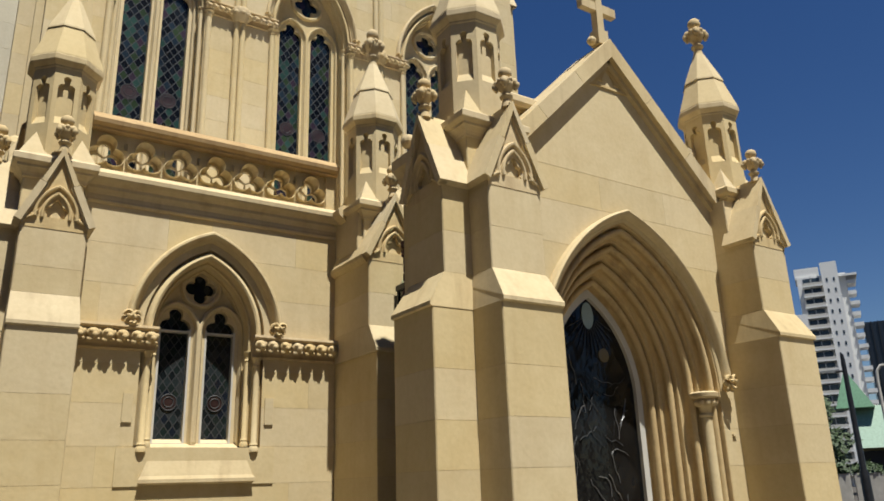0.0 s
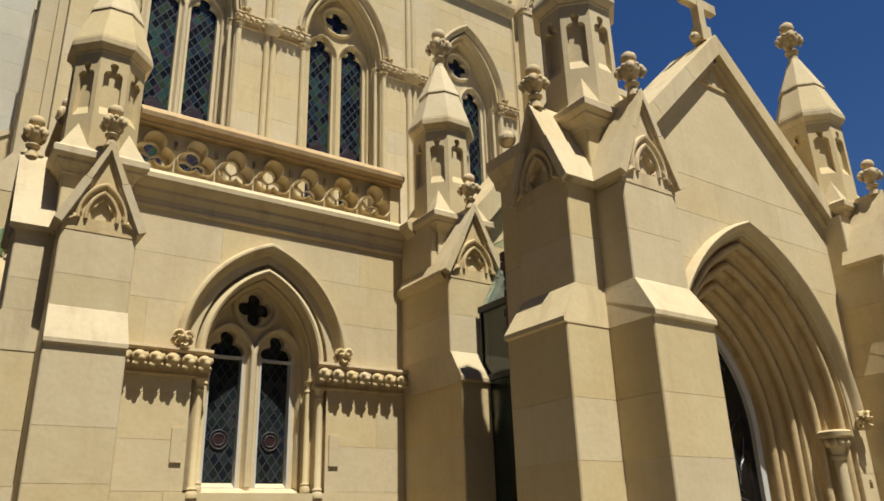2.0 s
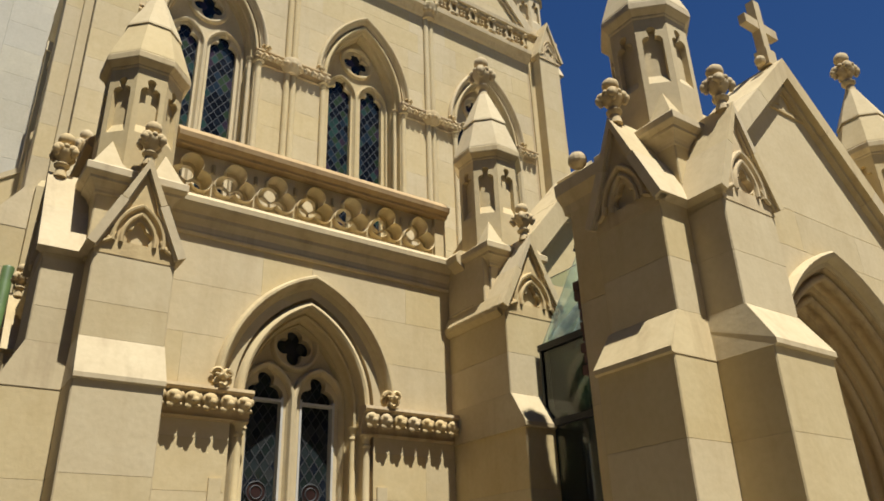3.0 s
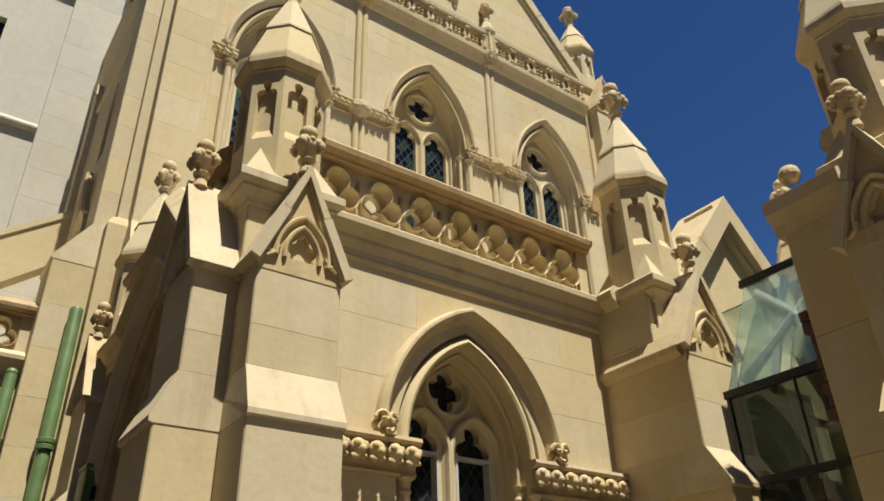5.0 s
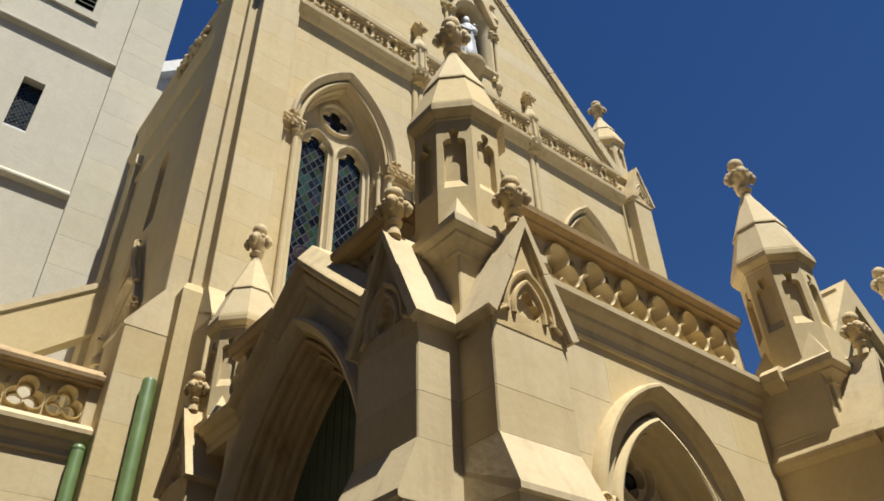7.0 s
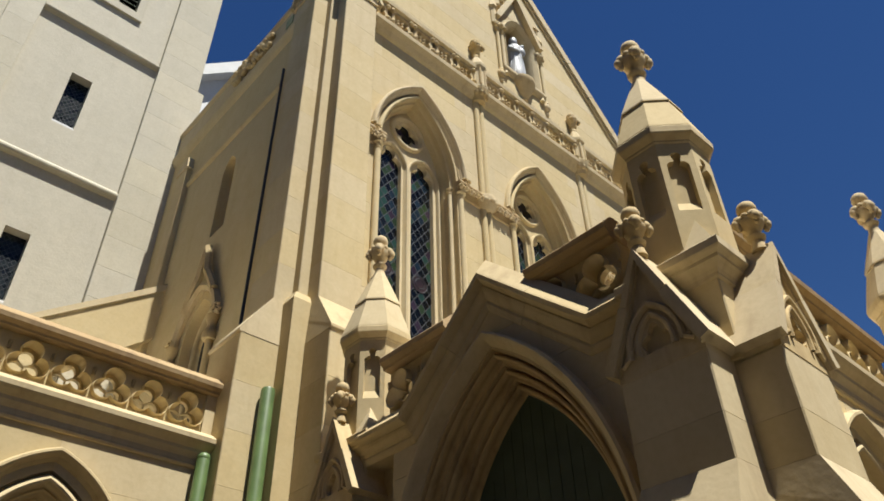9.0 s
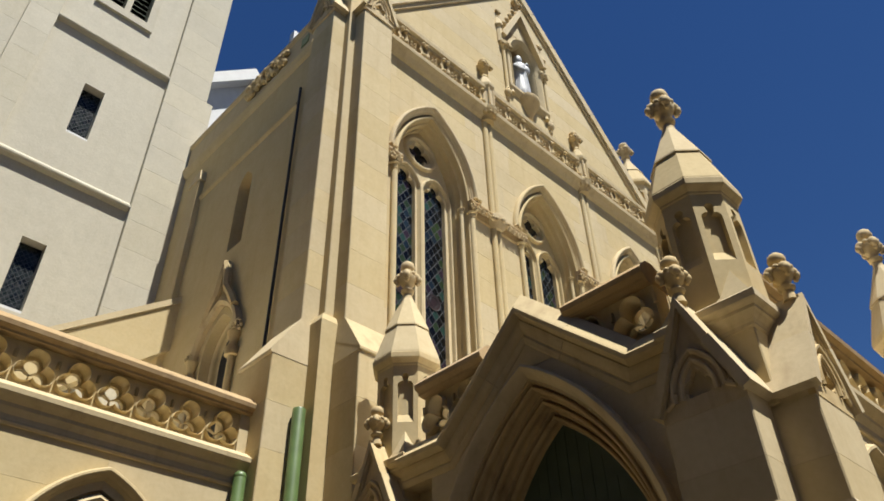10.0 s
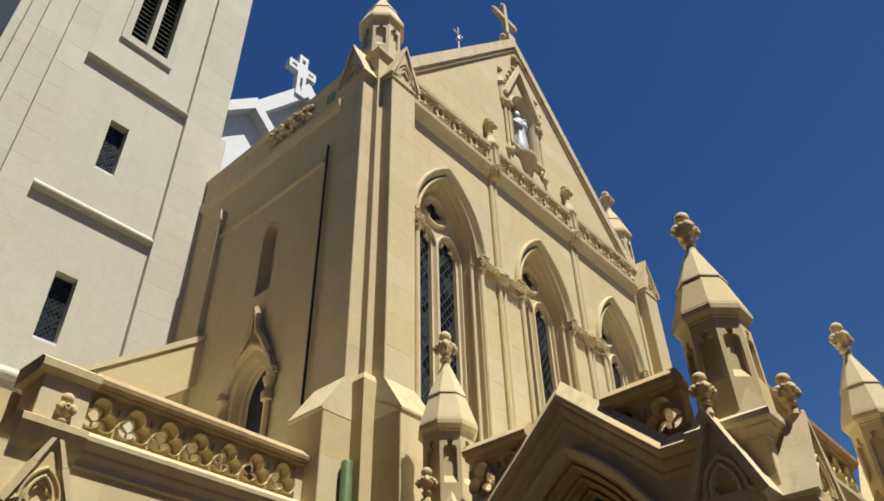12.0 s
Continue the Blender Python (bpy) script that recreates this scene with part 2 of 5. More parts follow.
    def mesh(self, name, mat, smooth=None, recalc=True):
        me = bpy.data.meshes.new(name)
        me.from_pydata(self.v, [], self.f)
        if recalc:
            bm = bmesh.new()
            bm.from_mesh(me)
            bmesh.ops.recalc_face_normals(bm, faces=bm.faces)
            bm.to_mesh(me)
            bm.free()
        if smooth:
            me.polygons.foreach_set("use_smooth", [True] * len(me.polygons))
            me.set_sharp_from_angle(angle=radians(smooth))
        me.materials.append(mat)
        me.update()
        return me


def thing(name, m, label, category, group="", kind=""):
    ob = new(name)
    ob.empty_display_size = 0.1
    ob.matrix_world = m
    return tagged(ob, label, category, group, kind)


def part(name, geo, mat, parent=None, label="", smooth=None, at=None):
    me = geo if isinstance(geo, bpy.types.Mesh) else geo.mesh(name, mat, smooth)
    ob = new(name, me)
    if parent is not None:
        ob.parent = parent
    if at is not None:
        ob.matrix_basis = at
    return tagged(ob, label)


def single(name, geo, mat, label, category, kind="", smooth=None, m=None, group=""):
    ob = part(name, geo, mat, None, "", smooth, m)
    return tagged(ob, label, category, group, kind)


def facing(x, y, turn=0, z=0):
    """A wall's frame: local x along the wall, local y into it; turn 0 faces -y, -90 faces -x, 90 faces +x."""
    return Matrix.Translation((x, y, z)) @ Matrix.Rotation(radians(turn), 4, 'Z')


class Arch:
    """A pointed arch of half-width w, springing at zs, rising h, and all its concentric offsets."""
    def __init__(self, w, zs, h, cu=0.0):
        self.w, self.zs, self.h, self.cu = w, zs, h, cu
        self.r = (w * w + h * h) / (2 * w)
        self.c = self.r - w

    def top(self, o=0.0):
        return self.zs + math.sqrt(max(1e-6, (self.r + o) ** 2 - self.c ** 2))

    def half(self, z, o=0.0):
        if z <= self.zs:
            return self.w + o
        q = (self.r + o) ** 2 - (z - self.zs) ** 2
        return max(0.0, math.sqrt(q) - self.c) if q > 0 else 0.0

    def line(self, o=0.0, zb=None, n=12):
        end = math.acos(min(1, self.c / (self.r + o)))
        left = [(self.c - (self.r + o) * math.cos(end * i / n), self.zs + (self.r + o) * math.sin(end * i / n)) for i in range(n + 1)]
        left[-1] = (0.0, self.top(o))
        pts = left + [(-u, z) for u, z in left[-2::-1]]
        if zb is not None:
            pts = [(-self.w - o, zb)] + pts + [(self.w + o, zb)]
        return [(u + self.cu, z) for u, z in pts]

    def sweep(self, geo, prof, zb=None, n=12, closed=False):
        """Draws the profile [(offset, depth)...] along the arch, and down to zb."""
        geo.loft([[(u, d, z) for u, z in self.line(o, zb, n)] for o, d in prof], wrap=closed)
        return geo


def lobed(lobes, a0, a1, n, at=(0, 0)):
    """The outline of a cluster of round lobes about a centre."""
    pts = []
    for i in range(n):
        a = a0 + (a1 - a0) * i / (n if abs(a1 - a0) > 6.2 else n - 1)
        du, dz = math.cos(a), math.sin(a)
        best = 0.0
        for cu, cz, r in lobes:
            b = cu * du + cz * dz
            q = b * b - (cu * cu + cz * cz - r * r)
            if q >= 0:
                best = max(best, b + math.sqrt(q))
        pts.append((at[0] + du * best, at[1] + dz * best))
    return pts


def foil(k, R, at, n=48, turn=math.pi / 2, fat=0.5):
    l = [((1 - fat) * R * math.cos(turn + 2 * math.pi * i / k), (1 - fat) * R * math.sin(turn + 2 * math.pi * i / k), fat * R) for i in range(k)]
    return lobed(l, 0, 2 * math.pi, n, at)


def cusped(a, zb, zs, at=0.0, tall=1.0, n=22):
    """A lancet light with a trefoil head: half-width a."""
    l = [(-0.40 * a, 0.05 * a, 0.58 * a), (0.40 * a, 0.05 * a, 0.58 * a), (0, 0.80 * a * tall, 0.46 * a)]
    head = lobed(l, 0, math.pi, n, (at, zs))
    return [(at + a * 0.98, zb)] + head + [(at - a * 0.98, zb)]


def block_mesh(poly, d0=0.0, d1=0.04):
    g = Geo()
    g.prism(poly, d0, d1)
    return g


def ashlar(parent, u0, u1, joints, openings=(), length=0.82, seed=1, gap=0.0012, mat=None, sill=None):
    """Stone blocks, course by course, cut round pointed openings [(arch, offset, bottom)]."""
    rnd = random.Random(seed)
    mat = mat or STONE
    for ci in range(len(joints) - 1):
        z0, z1 = joints[ci] + gap, joints[ci + 1] - gap
        spans, left = [], [(u0, z0), (u0, z1)]
        for arch, o, zb in openings:
            if z1 <= zb + 0.02 or z0 >= arch.top(o):
                continue
            lo = max(z0, zb)
            zs = [lo + (min(z1, arch.top(o)) - lo) * i / 6 for i in range(7)]
            edge = [(arch.half(z, o), z) for z in zs]
            lside = [(arch.cu - h, z) for h, z in edge]
            rside = [(arch.cu + h, z) for h, z in edge]
            if lo > z0:
                lside = [(arch.cu, z0), (arch.cu, lo)] + lside
                rside = [(arch.cu, z0), (arch.cu, lo)] + rside
            if z1 > arch.top(o):
                lside.append((arch.cu, z1)); rside.append((arch.cu, z1))
            spans.append((left, lside)); left = rside
        spans.append((left, [(u1, z0), (u1, z1)]))
        for l, r in spans:
            a, b = max(p[0] for p in l), min(p[0] for p in r)
            cuts, u = [], a + length * rnd.uniform(0.35, 1.0)
            while u < b - 0.22:
                cuts.append(u)
                u += length * rnd.uniform(0.75, 1.2)
            edges = [l] + [[(c, z0), (c, z1)] for c in cuts] + [r]
            for e0, e1 in zip(edges, edges[1:]):
                poly = [(p[0] + gap * 0.45, p[1]) for p in e0][::-1] + [(p[0] - gap * 0.45, p[1]) for p in e1]
                clean = []
                for p in poly:
                    if not clean or (abs(p[0] - clean[-1][0]) + abs(p[1] - clean[-1][1])) > 1e-4:
                        clean.append(p)
                if max(p[0] for p in clean) - min(p[0] for p in clean) < 0.03:
                    continue
                part("stone_block", block_mesh(clean), mat, parent)


def courses(z0, z1, step, start=None):
    js = [z0]
    z = start if start is not None else z0 + step
    while z < z1 - step * 0.3:
        if z > z0 + step * 0.3:
            js.append(z)
        z += step
    return js + [z1]


def stack(parent, x0, x1, y0, y1, joints, m, mat=None, gap=0.0013, c=0.008):
    """A pier of squared blocks, one to a course, with fine joints between."""
    e = 0.003
    part("joint_core", Geo().box(x0 + e, x1 - e, y0 + e, y1 - e, joints[0], joints[-1] - 0.004, m), JOINT, parent)
    for a, b in zip(joints, joints[1:]):
        part("stone_block", Geo().soft_box(x0, x1, y0, y1, a + gap, b - gap, c, m), mat or STONE, parent)


# ---- carved pieces ----
def finial_mesh():
    """Poppy-head finial, 0.37 high: stem, collar, two rings of curled leaves, a round bud."""
    g = Geo()
    g.lathe([(0.052, 0.0), (0.040, 0.05), (0.036, 0.07), (0.056, 0.083), (0.060, 0.098), (0.040, 0.115), (0.040, 0.135), (0.062, 0.16), (0.080, 0.19), (0.082, 0.215), (0.066, 0.243), (0.042, 0.258), (0.040, 0.268), (0.058, 0.285), (0.064, 0.312), (0.056, 0.340), (0.034, 0.358), (0.0, 0.364)], 14)
    for i in range(4):
        a = math.pi / 4 + i * math.pi / 2
        cx, cy = math.cos(a), math.sin(a)
        g.ball((0.070 * cx, 0.070 * cy, 0.218), 0.044, (1, 1, 0.85), 9, 6)
        g.ball((0.096 * cx, 0.096 * cy, 0.196), 0.031, (1, 1, 1.15))
        g.ball((0.086 * cx, 0.086 * cy, 0.166), 0.020, (1, 1, 1.2))
        b = a + math.pi / 4
        g.ball((0.066 * math.cos(b), 0.066 * math.sin(b), 0.232), 0.026, (1, 1, 0.8))
    return g.mesh("finial", CARVED, 50)


FINIAL = finial_mesh()


def oct_ring(ap, z, s=1.0, at=(0, 0)):
    r = ap / math.cos(math.pi / 8)
    return [(at[0] + r * math.cos(math.pi / 8 + i * math.pi / 4), at[1] + r * math.sin(math.pi / 8 + i * math.pi / 4), z) for i in range(8)]


def square_ring(h, z):
    return [(-h, -h, z), (h, -h, z), (h, h, z), (-h, h, z)]


def turret_meshes(s=1.0, rise=1.0):
    """Octagonal turret above a square cap; local z 0 is the cap's underside. s: width, rise: height."""
    zz = lambda z: z * rise
    cap = Geo().loft([square_ring(a * s, zz(z)) for a, z in ((0.246, -0.06), (0.262, -0.05), (0.262, -0.03), (0.272, -0.01), (0.300, 0.02), (0.312, 0.028), (0.312, 0.05), (0.338, 0.066), (0.348, 0.078), (0.348, 0.128), (0.338, 0.138), (0.26, 0.19))], ring=True, caps=True)
    drum = Geo().loft([oct_ring(0.222 * s, zz(0.15)), oct_ring(0.222 * s, zz(1.12))], ring=True, caps=True)
    w = 0.266 * s * math.tan(math.pi / 8)
    for i in range(8):
        m = Matrix.Rotation(i * math.pi / 4, 4, 'Z')
        drum.plate([(-w, zz(0.17)), (w, zz(0.17)), (w, zz(1.10)), (-w, zz(1.10))], [cusped(w * 0.66, zz(0.50), zz(0.86), 0, 1.6, 26)], -0.268 * s, -0.218 * s, m, 0.94)
        drum.add([(-w * 0.66, -0.266 * s, zz(0.502)), (w * 0.66, -0.266 * s, zz(0.502)), (w * 0.62, -0.222 * s, zz(0.59)), (-w * 0.62, -0.222 * s, zz(0.59))], [(0, 1, 2, 3)], m)
    k = 0.312 * s
    broach = Geo().add([(-k, -k, zz(0.15)), (-k + 0.235 * s, -k + 0.03 * s, zz(0.16)), (-0.183 * s, -0.183 * s, zz(0.43)), (-k + 0.03 * s, -k + 0.235 * s, zz(0.16))], [(0, 1, 2), (0, 2, 3), (1, 3, 2), (0, 3, 1)]).mesh("broach", STONE)
    eave = Geo().loft([oct_ring(a * s, zz(z)) for a, z in ((0.262, 1.06), (0.276, 1.075), (0.276, 1.09), (0.292, 1.105), (0.310, 1.122), (0.318, 1.134), (0.318, 1.182), (0.310, 1.194))], ring=True, caps=True)
    roof = Geo().loft([oct_ring(a * s, zz(z)) for a, z in ((0.312, 1.194), (0.310, 1.208), (0.203, 1.548))], ring=True, caps=True)
    tip = Geo().loft([oct_ring(a * s, zz(z)) for a, z in ((0.214, 1.552), (0.212, 1.568), (0.055, 1.97), (0.03, 1.98))], ring=True, caps=True)
    return [("cap", cap.mesh("cap", COPING)), ("drum", drum.mesh("drum", STONE)), *[("broach", broach)] * 4, ("eave", eave.mesh("eave", COPING)), ("spire_course", roof.mesh("spire_course", STONE)), ("spire_tip", tip.mesh("spire_tip", STONE))]


TURRET = turret_meshes()


def gablet_meshes(hw, p, z0, z1, back):
    """Gabled head of a buttress, facing -y: traceried front, two-piece copings."""
    f = -p
    front = Geo().prism([(-hw, z0 - 0.06), (hw, z0 - 0.06), (hw, z0 + 0.03), (0.0, z1 - 0.10), (-hw, z0 + 0.03)], f + 0.035, back)
    H = z1 - 0.12 - z0
    outer = [(-hw, z0 - 0.055), (hw, z0 - 0.055), (hw, z0 + 0.02), (0, z1 - 0.11), (-hw, z0 + 0.02)]
    a2 = Arch(hw * 0.42, z0 + H * 0.12, H * 0.34)
    W = hw * 0.34
    lob = lobed([(-W * 0.48, H * 0.10, W * 0.50), (W * 0.48, H * 0.10, W * 0.50), (0, H * 0.10 + W * 0.62, W * 0.46), (0, H * 0.10 + W * 1.0, W * 0.26), (0, 0.0, W * 0.80)], 0, math.pi, 37, (0, z0 + H * 0.08))
    trac = Geo().plate(outer, [lob], f - 0.004, f + 0.036, None, 0.95)
    for o, k in ((-0.004, 1.0), (hw * 0.19, 1.25)):
        a2.sweep(trac, [(o - 0.014 * k, f + 0.01), (o - 0.013 * k, f - 0.010), (o - 0.004, f - 0.024 * k), (o + 0.008 * k, f - 0.026 * k), (o + 0.017 * k, f - 0.014), (o + 0.020 * k, f + 0.004)], z0 + H * 0.07, 12)
    for sg in (-1, 1):
        u = sg * hw * 0.62
        trac.tube([(u - sg * hw * 0.06, f - 0.012, z0 + H * 0.17), (u + sg * hw * 0.04, f - 0.018, z0 + H * 0.08), (u + sg * hw * 0.20, f - 0.012, z0 + H * 0.04), (u + sg * hw * 0.26, f - 0.004, z0 + H * 0.075)], hw * 0.055, 6)
        trac.ball((u + sg * hw * 0.10, f - 0.008, z0 + H * 0.10), hw * 0.07, (1.3, 0.6, 0.8), 8, 5)
    copings = []
    L = math.hypot(hw + 0.055, z1 - z0)
    nu, nz = (z1 - z0) / L, (hw + 0.055) / L
    for sgn in (-1, 1):
        for a, b, th, over in ((0.0, 0.48, 0.045, 0.0), (0.485, 1.0, 0.052, 0.007)):
            pa = (sgn * (hw + 0.05) * a, z1 - (z1 - z0 + 0.0) * a)
            pb = (sgn * (hw + 0.05) * b, z1 - (z1 - z0 + 0.0) * b)
            g = Geo().prism([(pa[0] + sgn * nu * over, pa[1] + nz * over), (pb[0] + sgn * nu * over, pb[1] + nz * over), (pb[0] - sgn * nu * th, pb[1] - nz * th), (pa[0] - (sgn * nu * th if a else 0), pa[1] - (nz * th if a else th * 1.9))], f - 0.048, back)
            lo = over - 0.016
            g.prism([(pa[0] + sgn * nu * lo, pa[1] + nz * lo), (pb[0] + sgn * nu * lo, pb[1] + nz * lo), (pb[0] - sgn * nu * th * 1.3, pb[1] - nz * th * 1.3), (pa[0] - (sgn * nu * th * 1.3 if a else 0), pa[1] - (nz * th * 1.3 if a else th * 2.5))], f - 0.026, f + 0.03)
            copings.append(g.mesh("coping_stone", COPING))
    return front.mesh("gable_front", STONE), trac.mesh("tracery", CARVED), copings


SMALL = dict(hw=0.26, hwl=0.285, p=0.515, pl=0.645, s0=2.86, s1=3.14, g0=3.86, g1=4.56, core=0.255)
GABLET = gablet_meshes(SMALL["hw"], SMALL["p"], SMALL["g0"], SMALL["g1"], -0.2)
GABLET_DEEP = gablet_meshes(SMALL["hw"] + 0.04, SMALL["p"], SMALL["g0"], SMALL["g1"], 0.30)


def pier(x, y, sides=(0, -90), dz=0.0, ground=-0.02, turret=True, deep=False, label="", joints=None, name="buttress_pier", over=None, off=(0.0, 0.0)):
    """A stepped stone pier with gableted buttresses on the sides named, a square core and a turret on it."""
    k = {**SMALL, **(over or {})}
    own = gablet_meshes(k["hw"], k["p"], k["g0"], k["g1"], k.get("back", -0.2)) if over else None
    root = thing(name, Matrix.Translation((x, y, 0)), label, "buttress", "piers of the porch and narthex")
    low = joints or [ground, 0.35, 0.72, 1.05, 1.35, 1.71, 2.05, 2.41, k["s0"]]
    low = [low[0]] + [j + dz for j in low[1:]]
    for turn in sides:
        m = Matrix.Rotation(radians(turn), 4, 'Z')
        hw = k["hw"] + (0.04 if deep else 0)
        back = 0.3 if deep else 0.0
        stack(root, -k["hwl"], k["hwl"], -k["pl"], back, low, m)
        stack(root, -hw, hw, -k["p"], back, [k["s1"] + dz, 3.47 + dz, k["g0"] - 0.05 + dz], m)
        wl = max(k["hwl"], hw)
        g = Geo()
        prof = [(-k["pl"] - 0.004, k["s0"] - 0.002), (-k["pl"] - 0.022, k["s0"] + 0.006), (-k["pl"] - 0.022, k["s0"] + 0.035), (-k["p"], k["s1"])]
        rows = [[(u, d, z + dz) for d, z in prof] + [(u, back, k["s1"] + dz), (u, back, k["s0"] + dz)] for u in (-wl - 0.004, wl + 0.004)]
        rows[0][3] = (-hw, -k["p"], k["s1"] + dz); rows[1][3] = (hw, -k["p"], k["s1"] + dz)
        rows[0][4] = (-hw, back, k["s1"] + dz); rows[1][4] = (hw, back, k["s1"] + dz)
        g.loft(rows, ring=True, caps=True, m=m)
        part("weathering", g, COPING, root)
        fr, tr, cops = own or (GABLET_DEEP if deep else GABLET)
        mm = Matrix.Translation((0, 0, dz)) @ m
        gab = part("gable_front", fr, None, root, at=mm)
        part("tracery", tr, None, gab)
        for c in cops:
            part("coping_stone", c, None, gab)
        part("finial", FINIAL, None, gab, at=pose(0, -k["p"] + 0.03, k["g1"] - 0.03) @ Matrix.Diagonal((0.92, 0.92, 1, 1)))
    c = k["core"]
    stack(root, -c, c, -c, c, [ground, 1.0, 2.0, 3.0 + dz, 3.8 + dz, 4.36 + dz], Matrix.Identity(4))
    if turret:
        part("core_head", Geo().soft_box(-0.248 + off[0], 0.248 + off[0], -0.248 + off[1], 0.248 + off[1], 3.82 + dz, 4.37 + dz), STONE, root)
        tur, corner = None, 0
        for n, me in TURRET:
            ob = part(n, me, None, tur or root, at=Matrix.Translation((*off, 4.37 + dz)) if tur is None else None)
            if n == "broach":
                ob.matrix_basis = Matrix.Rotation(corner * math.pi / 2, 4, 'Z')
                corner += 1
            tur = tur or ob
        part("finial", FINIAL, None, tur, at=pose(0, 0, 1.94) @ Matrix.Diagonal((1.18, 1.18, 1.42, 1)))
    return root


def parapet(name, m, u0, u1, z0, label, pitch=0.352, first=None, back=0.26, h=0.40, ledge=True):
    """Pierced trefoil parapet between a moulded ledge (below z0) and a heavy coping; wall face at d 0."""
    root = thing(name, m, label, "parapet")
    g = Geo()
    prof = [(0.02, -0.30), (-0.018, -0.295), (-0.026, -0.275), (-0.018, -0.255), (-0.018, -0.215), (-0.05, -0.165), (-0.052, -0.135), (-0.095, -0.095), (-0.115, -0.07), (-0.118, -0.03), (-0.10, -0.012), (-0.02, 0.045), (0.03, 0.05), (back, 0.05), (back, -0.30)]
    if ledge:
        g.loft([[(u, d, z0 + z) for d, z in prof] for u in (u0, u1)], ring=True, caps=True)
        part("cornice", g, COPING, root)
    else:
        part("plinth", g.box(u0, u1, 0.03, back, z0 - 0.15, z0 + 0.048), STONE, root)
    zc = z0 + 0.05
    g = Geo()
    prof = [(0.03, h), (-0.02, h + 0.008), (-0.025, h + 0.03), (-0.065, h + 0.055), (-0.072, h + 0.095), (-0.062, h + 0.108), (0.02, h + 0.185), (0.05, h + 0.195), (0.12, h + 0.195), (back, h + 0.13), (back, h)]
    g.loft([[(u, d, zc + z) for d, z in prof] for u in (u0, u1)], ring=True, caps=True)
    part("coping", g, WEATHERED, root)
    n = max(1, int((u1 - u0) / pitch + 0.001))
    start = first if first is not None else u0 + (u1 - u0 - n * pitch) / 2 + pitch / 2
    panel = Geo()
    cz = h * 0.455
    fo = foil(3, pitch * 0.52, (0, cz), 60, math.pi / 2, 0.50)
    fo = [(max(-pitch * 0.485, min(pitch * 0.485, u)), max(0.012, min(h - 0.012, z))) for u, z in fo]
    w = pitch / 2
    inner = [(u * 0.94, cz + (z - cz) * 0.94) for u, z in fo]
    panel.plate([(-w, 0), (w, 0), (w, h), (-w, h)], [inner], 0.055, 0.225)
    small = [(u * 0.74, cz + (z - cz) * 0.74) for u, z in foil(3, pitch * 0.52, (0, cz), 60, math.pi / 2, 0.46)]
    panel.plate([(u * 0.935, cz + (z - cz) * 0.935) for u, z in fo], [small[::-1]], 0.150, 0.195)
    rows = []
    for sc, d in ((1.0, 0.08), (1.0, 0.02), (0.985, 0.004), (0.965, 0.0), (0.945, 0.005), (0.932, 0.02), (0.925, 0.228)):
        rows.append([(u * sc, d, cz + (z - cz) * sc) for u, z in fo])
    panel.loft(rows, ring=True)
    for s in (-1, 1):
        panel.tube([(s * w, 0.05, h * 0.62), (s * w, 0.045, h * 0.8)], 0.016, 6)
    me = panel.mesh("trefoil_panel", STONE, 35)
    for i in range(n):
        part("trefoil_panel", me, None, root, at=pose(start + i * pitch, 0, zc))
    a, b = start - w, start + (n - 0.5) * pitch
    for p, q in ((u0, a), (b, u1)):
        if q - p > 0.01:
            part("panel_end", Geo().box(p + 0.001, q - 0.001, 0.02, 0.20, zc, zc + h), STONE, root)
    return root


def boss_string(parent, u0, u1, z0, z1, out=0.092, pitch=0.122, ret0=0.0, ret1=0.0):
    """String course carved with a row of ball flowers, its ends returned into a jamb."""
    h = z1 - z0
    g = Geo()
    prof = [(0.01, z0), (-0.018, z0 + 0.004), (-0.03, z0 + 0.02), (-0.022, z0 + 0.035), (-0.02, z0 + 0.05), (-0.05, z0 + h * 0.72), (-out, z0 + h * 0.80), (-out - 0.012, z0 + h * 0.87), (-out - 0.006, z1 - 0.006), (-0.03, z1), (0.01, z1)]
    g.loft([[(u, d, z) for d, z in prof] for u in (u0, u1)], ring=True, caps=True)
    ob = part("string_course", g, MOULDED, parent)
    b = Geo()
    b.ball((0, 0, 0.004), 0.058, (1.0, 0.7, 0.92), 12, 7)
    b.ball((0.050, 0.004, 0.02), 0.024, (1, 1, 1.3), 6, 4)
    b.ball((0.030, -0.006, -0.044), 0.020, (1.5, 0.7, 0.9), 7, 5)
    b.ball((-0.024, -0.010, -0.050), 0.022, (1.3, 0.7, 1.1), 7, 5)
    b.ball((-0.022, -0.030, 0.020), 0.022, (1, 0.8, 1), 7, 5)
    b.ball((0.016, -0.034, -0.010), 0.024, (1, 0.7, 1), 7, 5)
    me = b.mesh("ball_flower", CARVED, 60)
    n = max(1, round((u1 - u0) / pitch))
    for i in range(n):
        part("ball_flower", me, None, ob, at=pose(u0 + (i + 0.5) * (u1 - u0) / n, -out * 0.86, z0 + h * 0.52))
    return ob


def label_stop():
    """A curled leaf carved at the foot of a hood mould."""
    g = Geo()
    g.ball((0, -0.05, 0.0), 0.055, (1, 0.9, 1.0))
    for k, (cx, cz, r0, sg) in enumerate(((0.03, 0.055, 0.045, 1), (-0.035, 0.05, 0.042, -1), (0.0, -0.01, 0.05, 1))):
        pts = []
        for i in range(11):
            a = 0.6 * i
            r = r0 * (1 - 0.075 * i)
            pts.append((cx + sg * r * math.cos(a), -0.085 - 0.004 * i, cz + r * math.sin(a)))
        g.tube(pts, 0.017, 6)
    for i in range(6):
        a = 1.05 * i
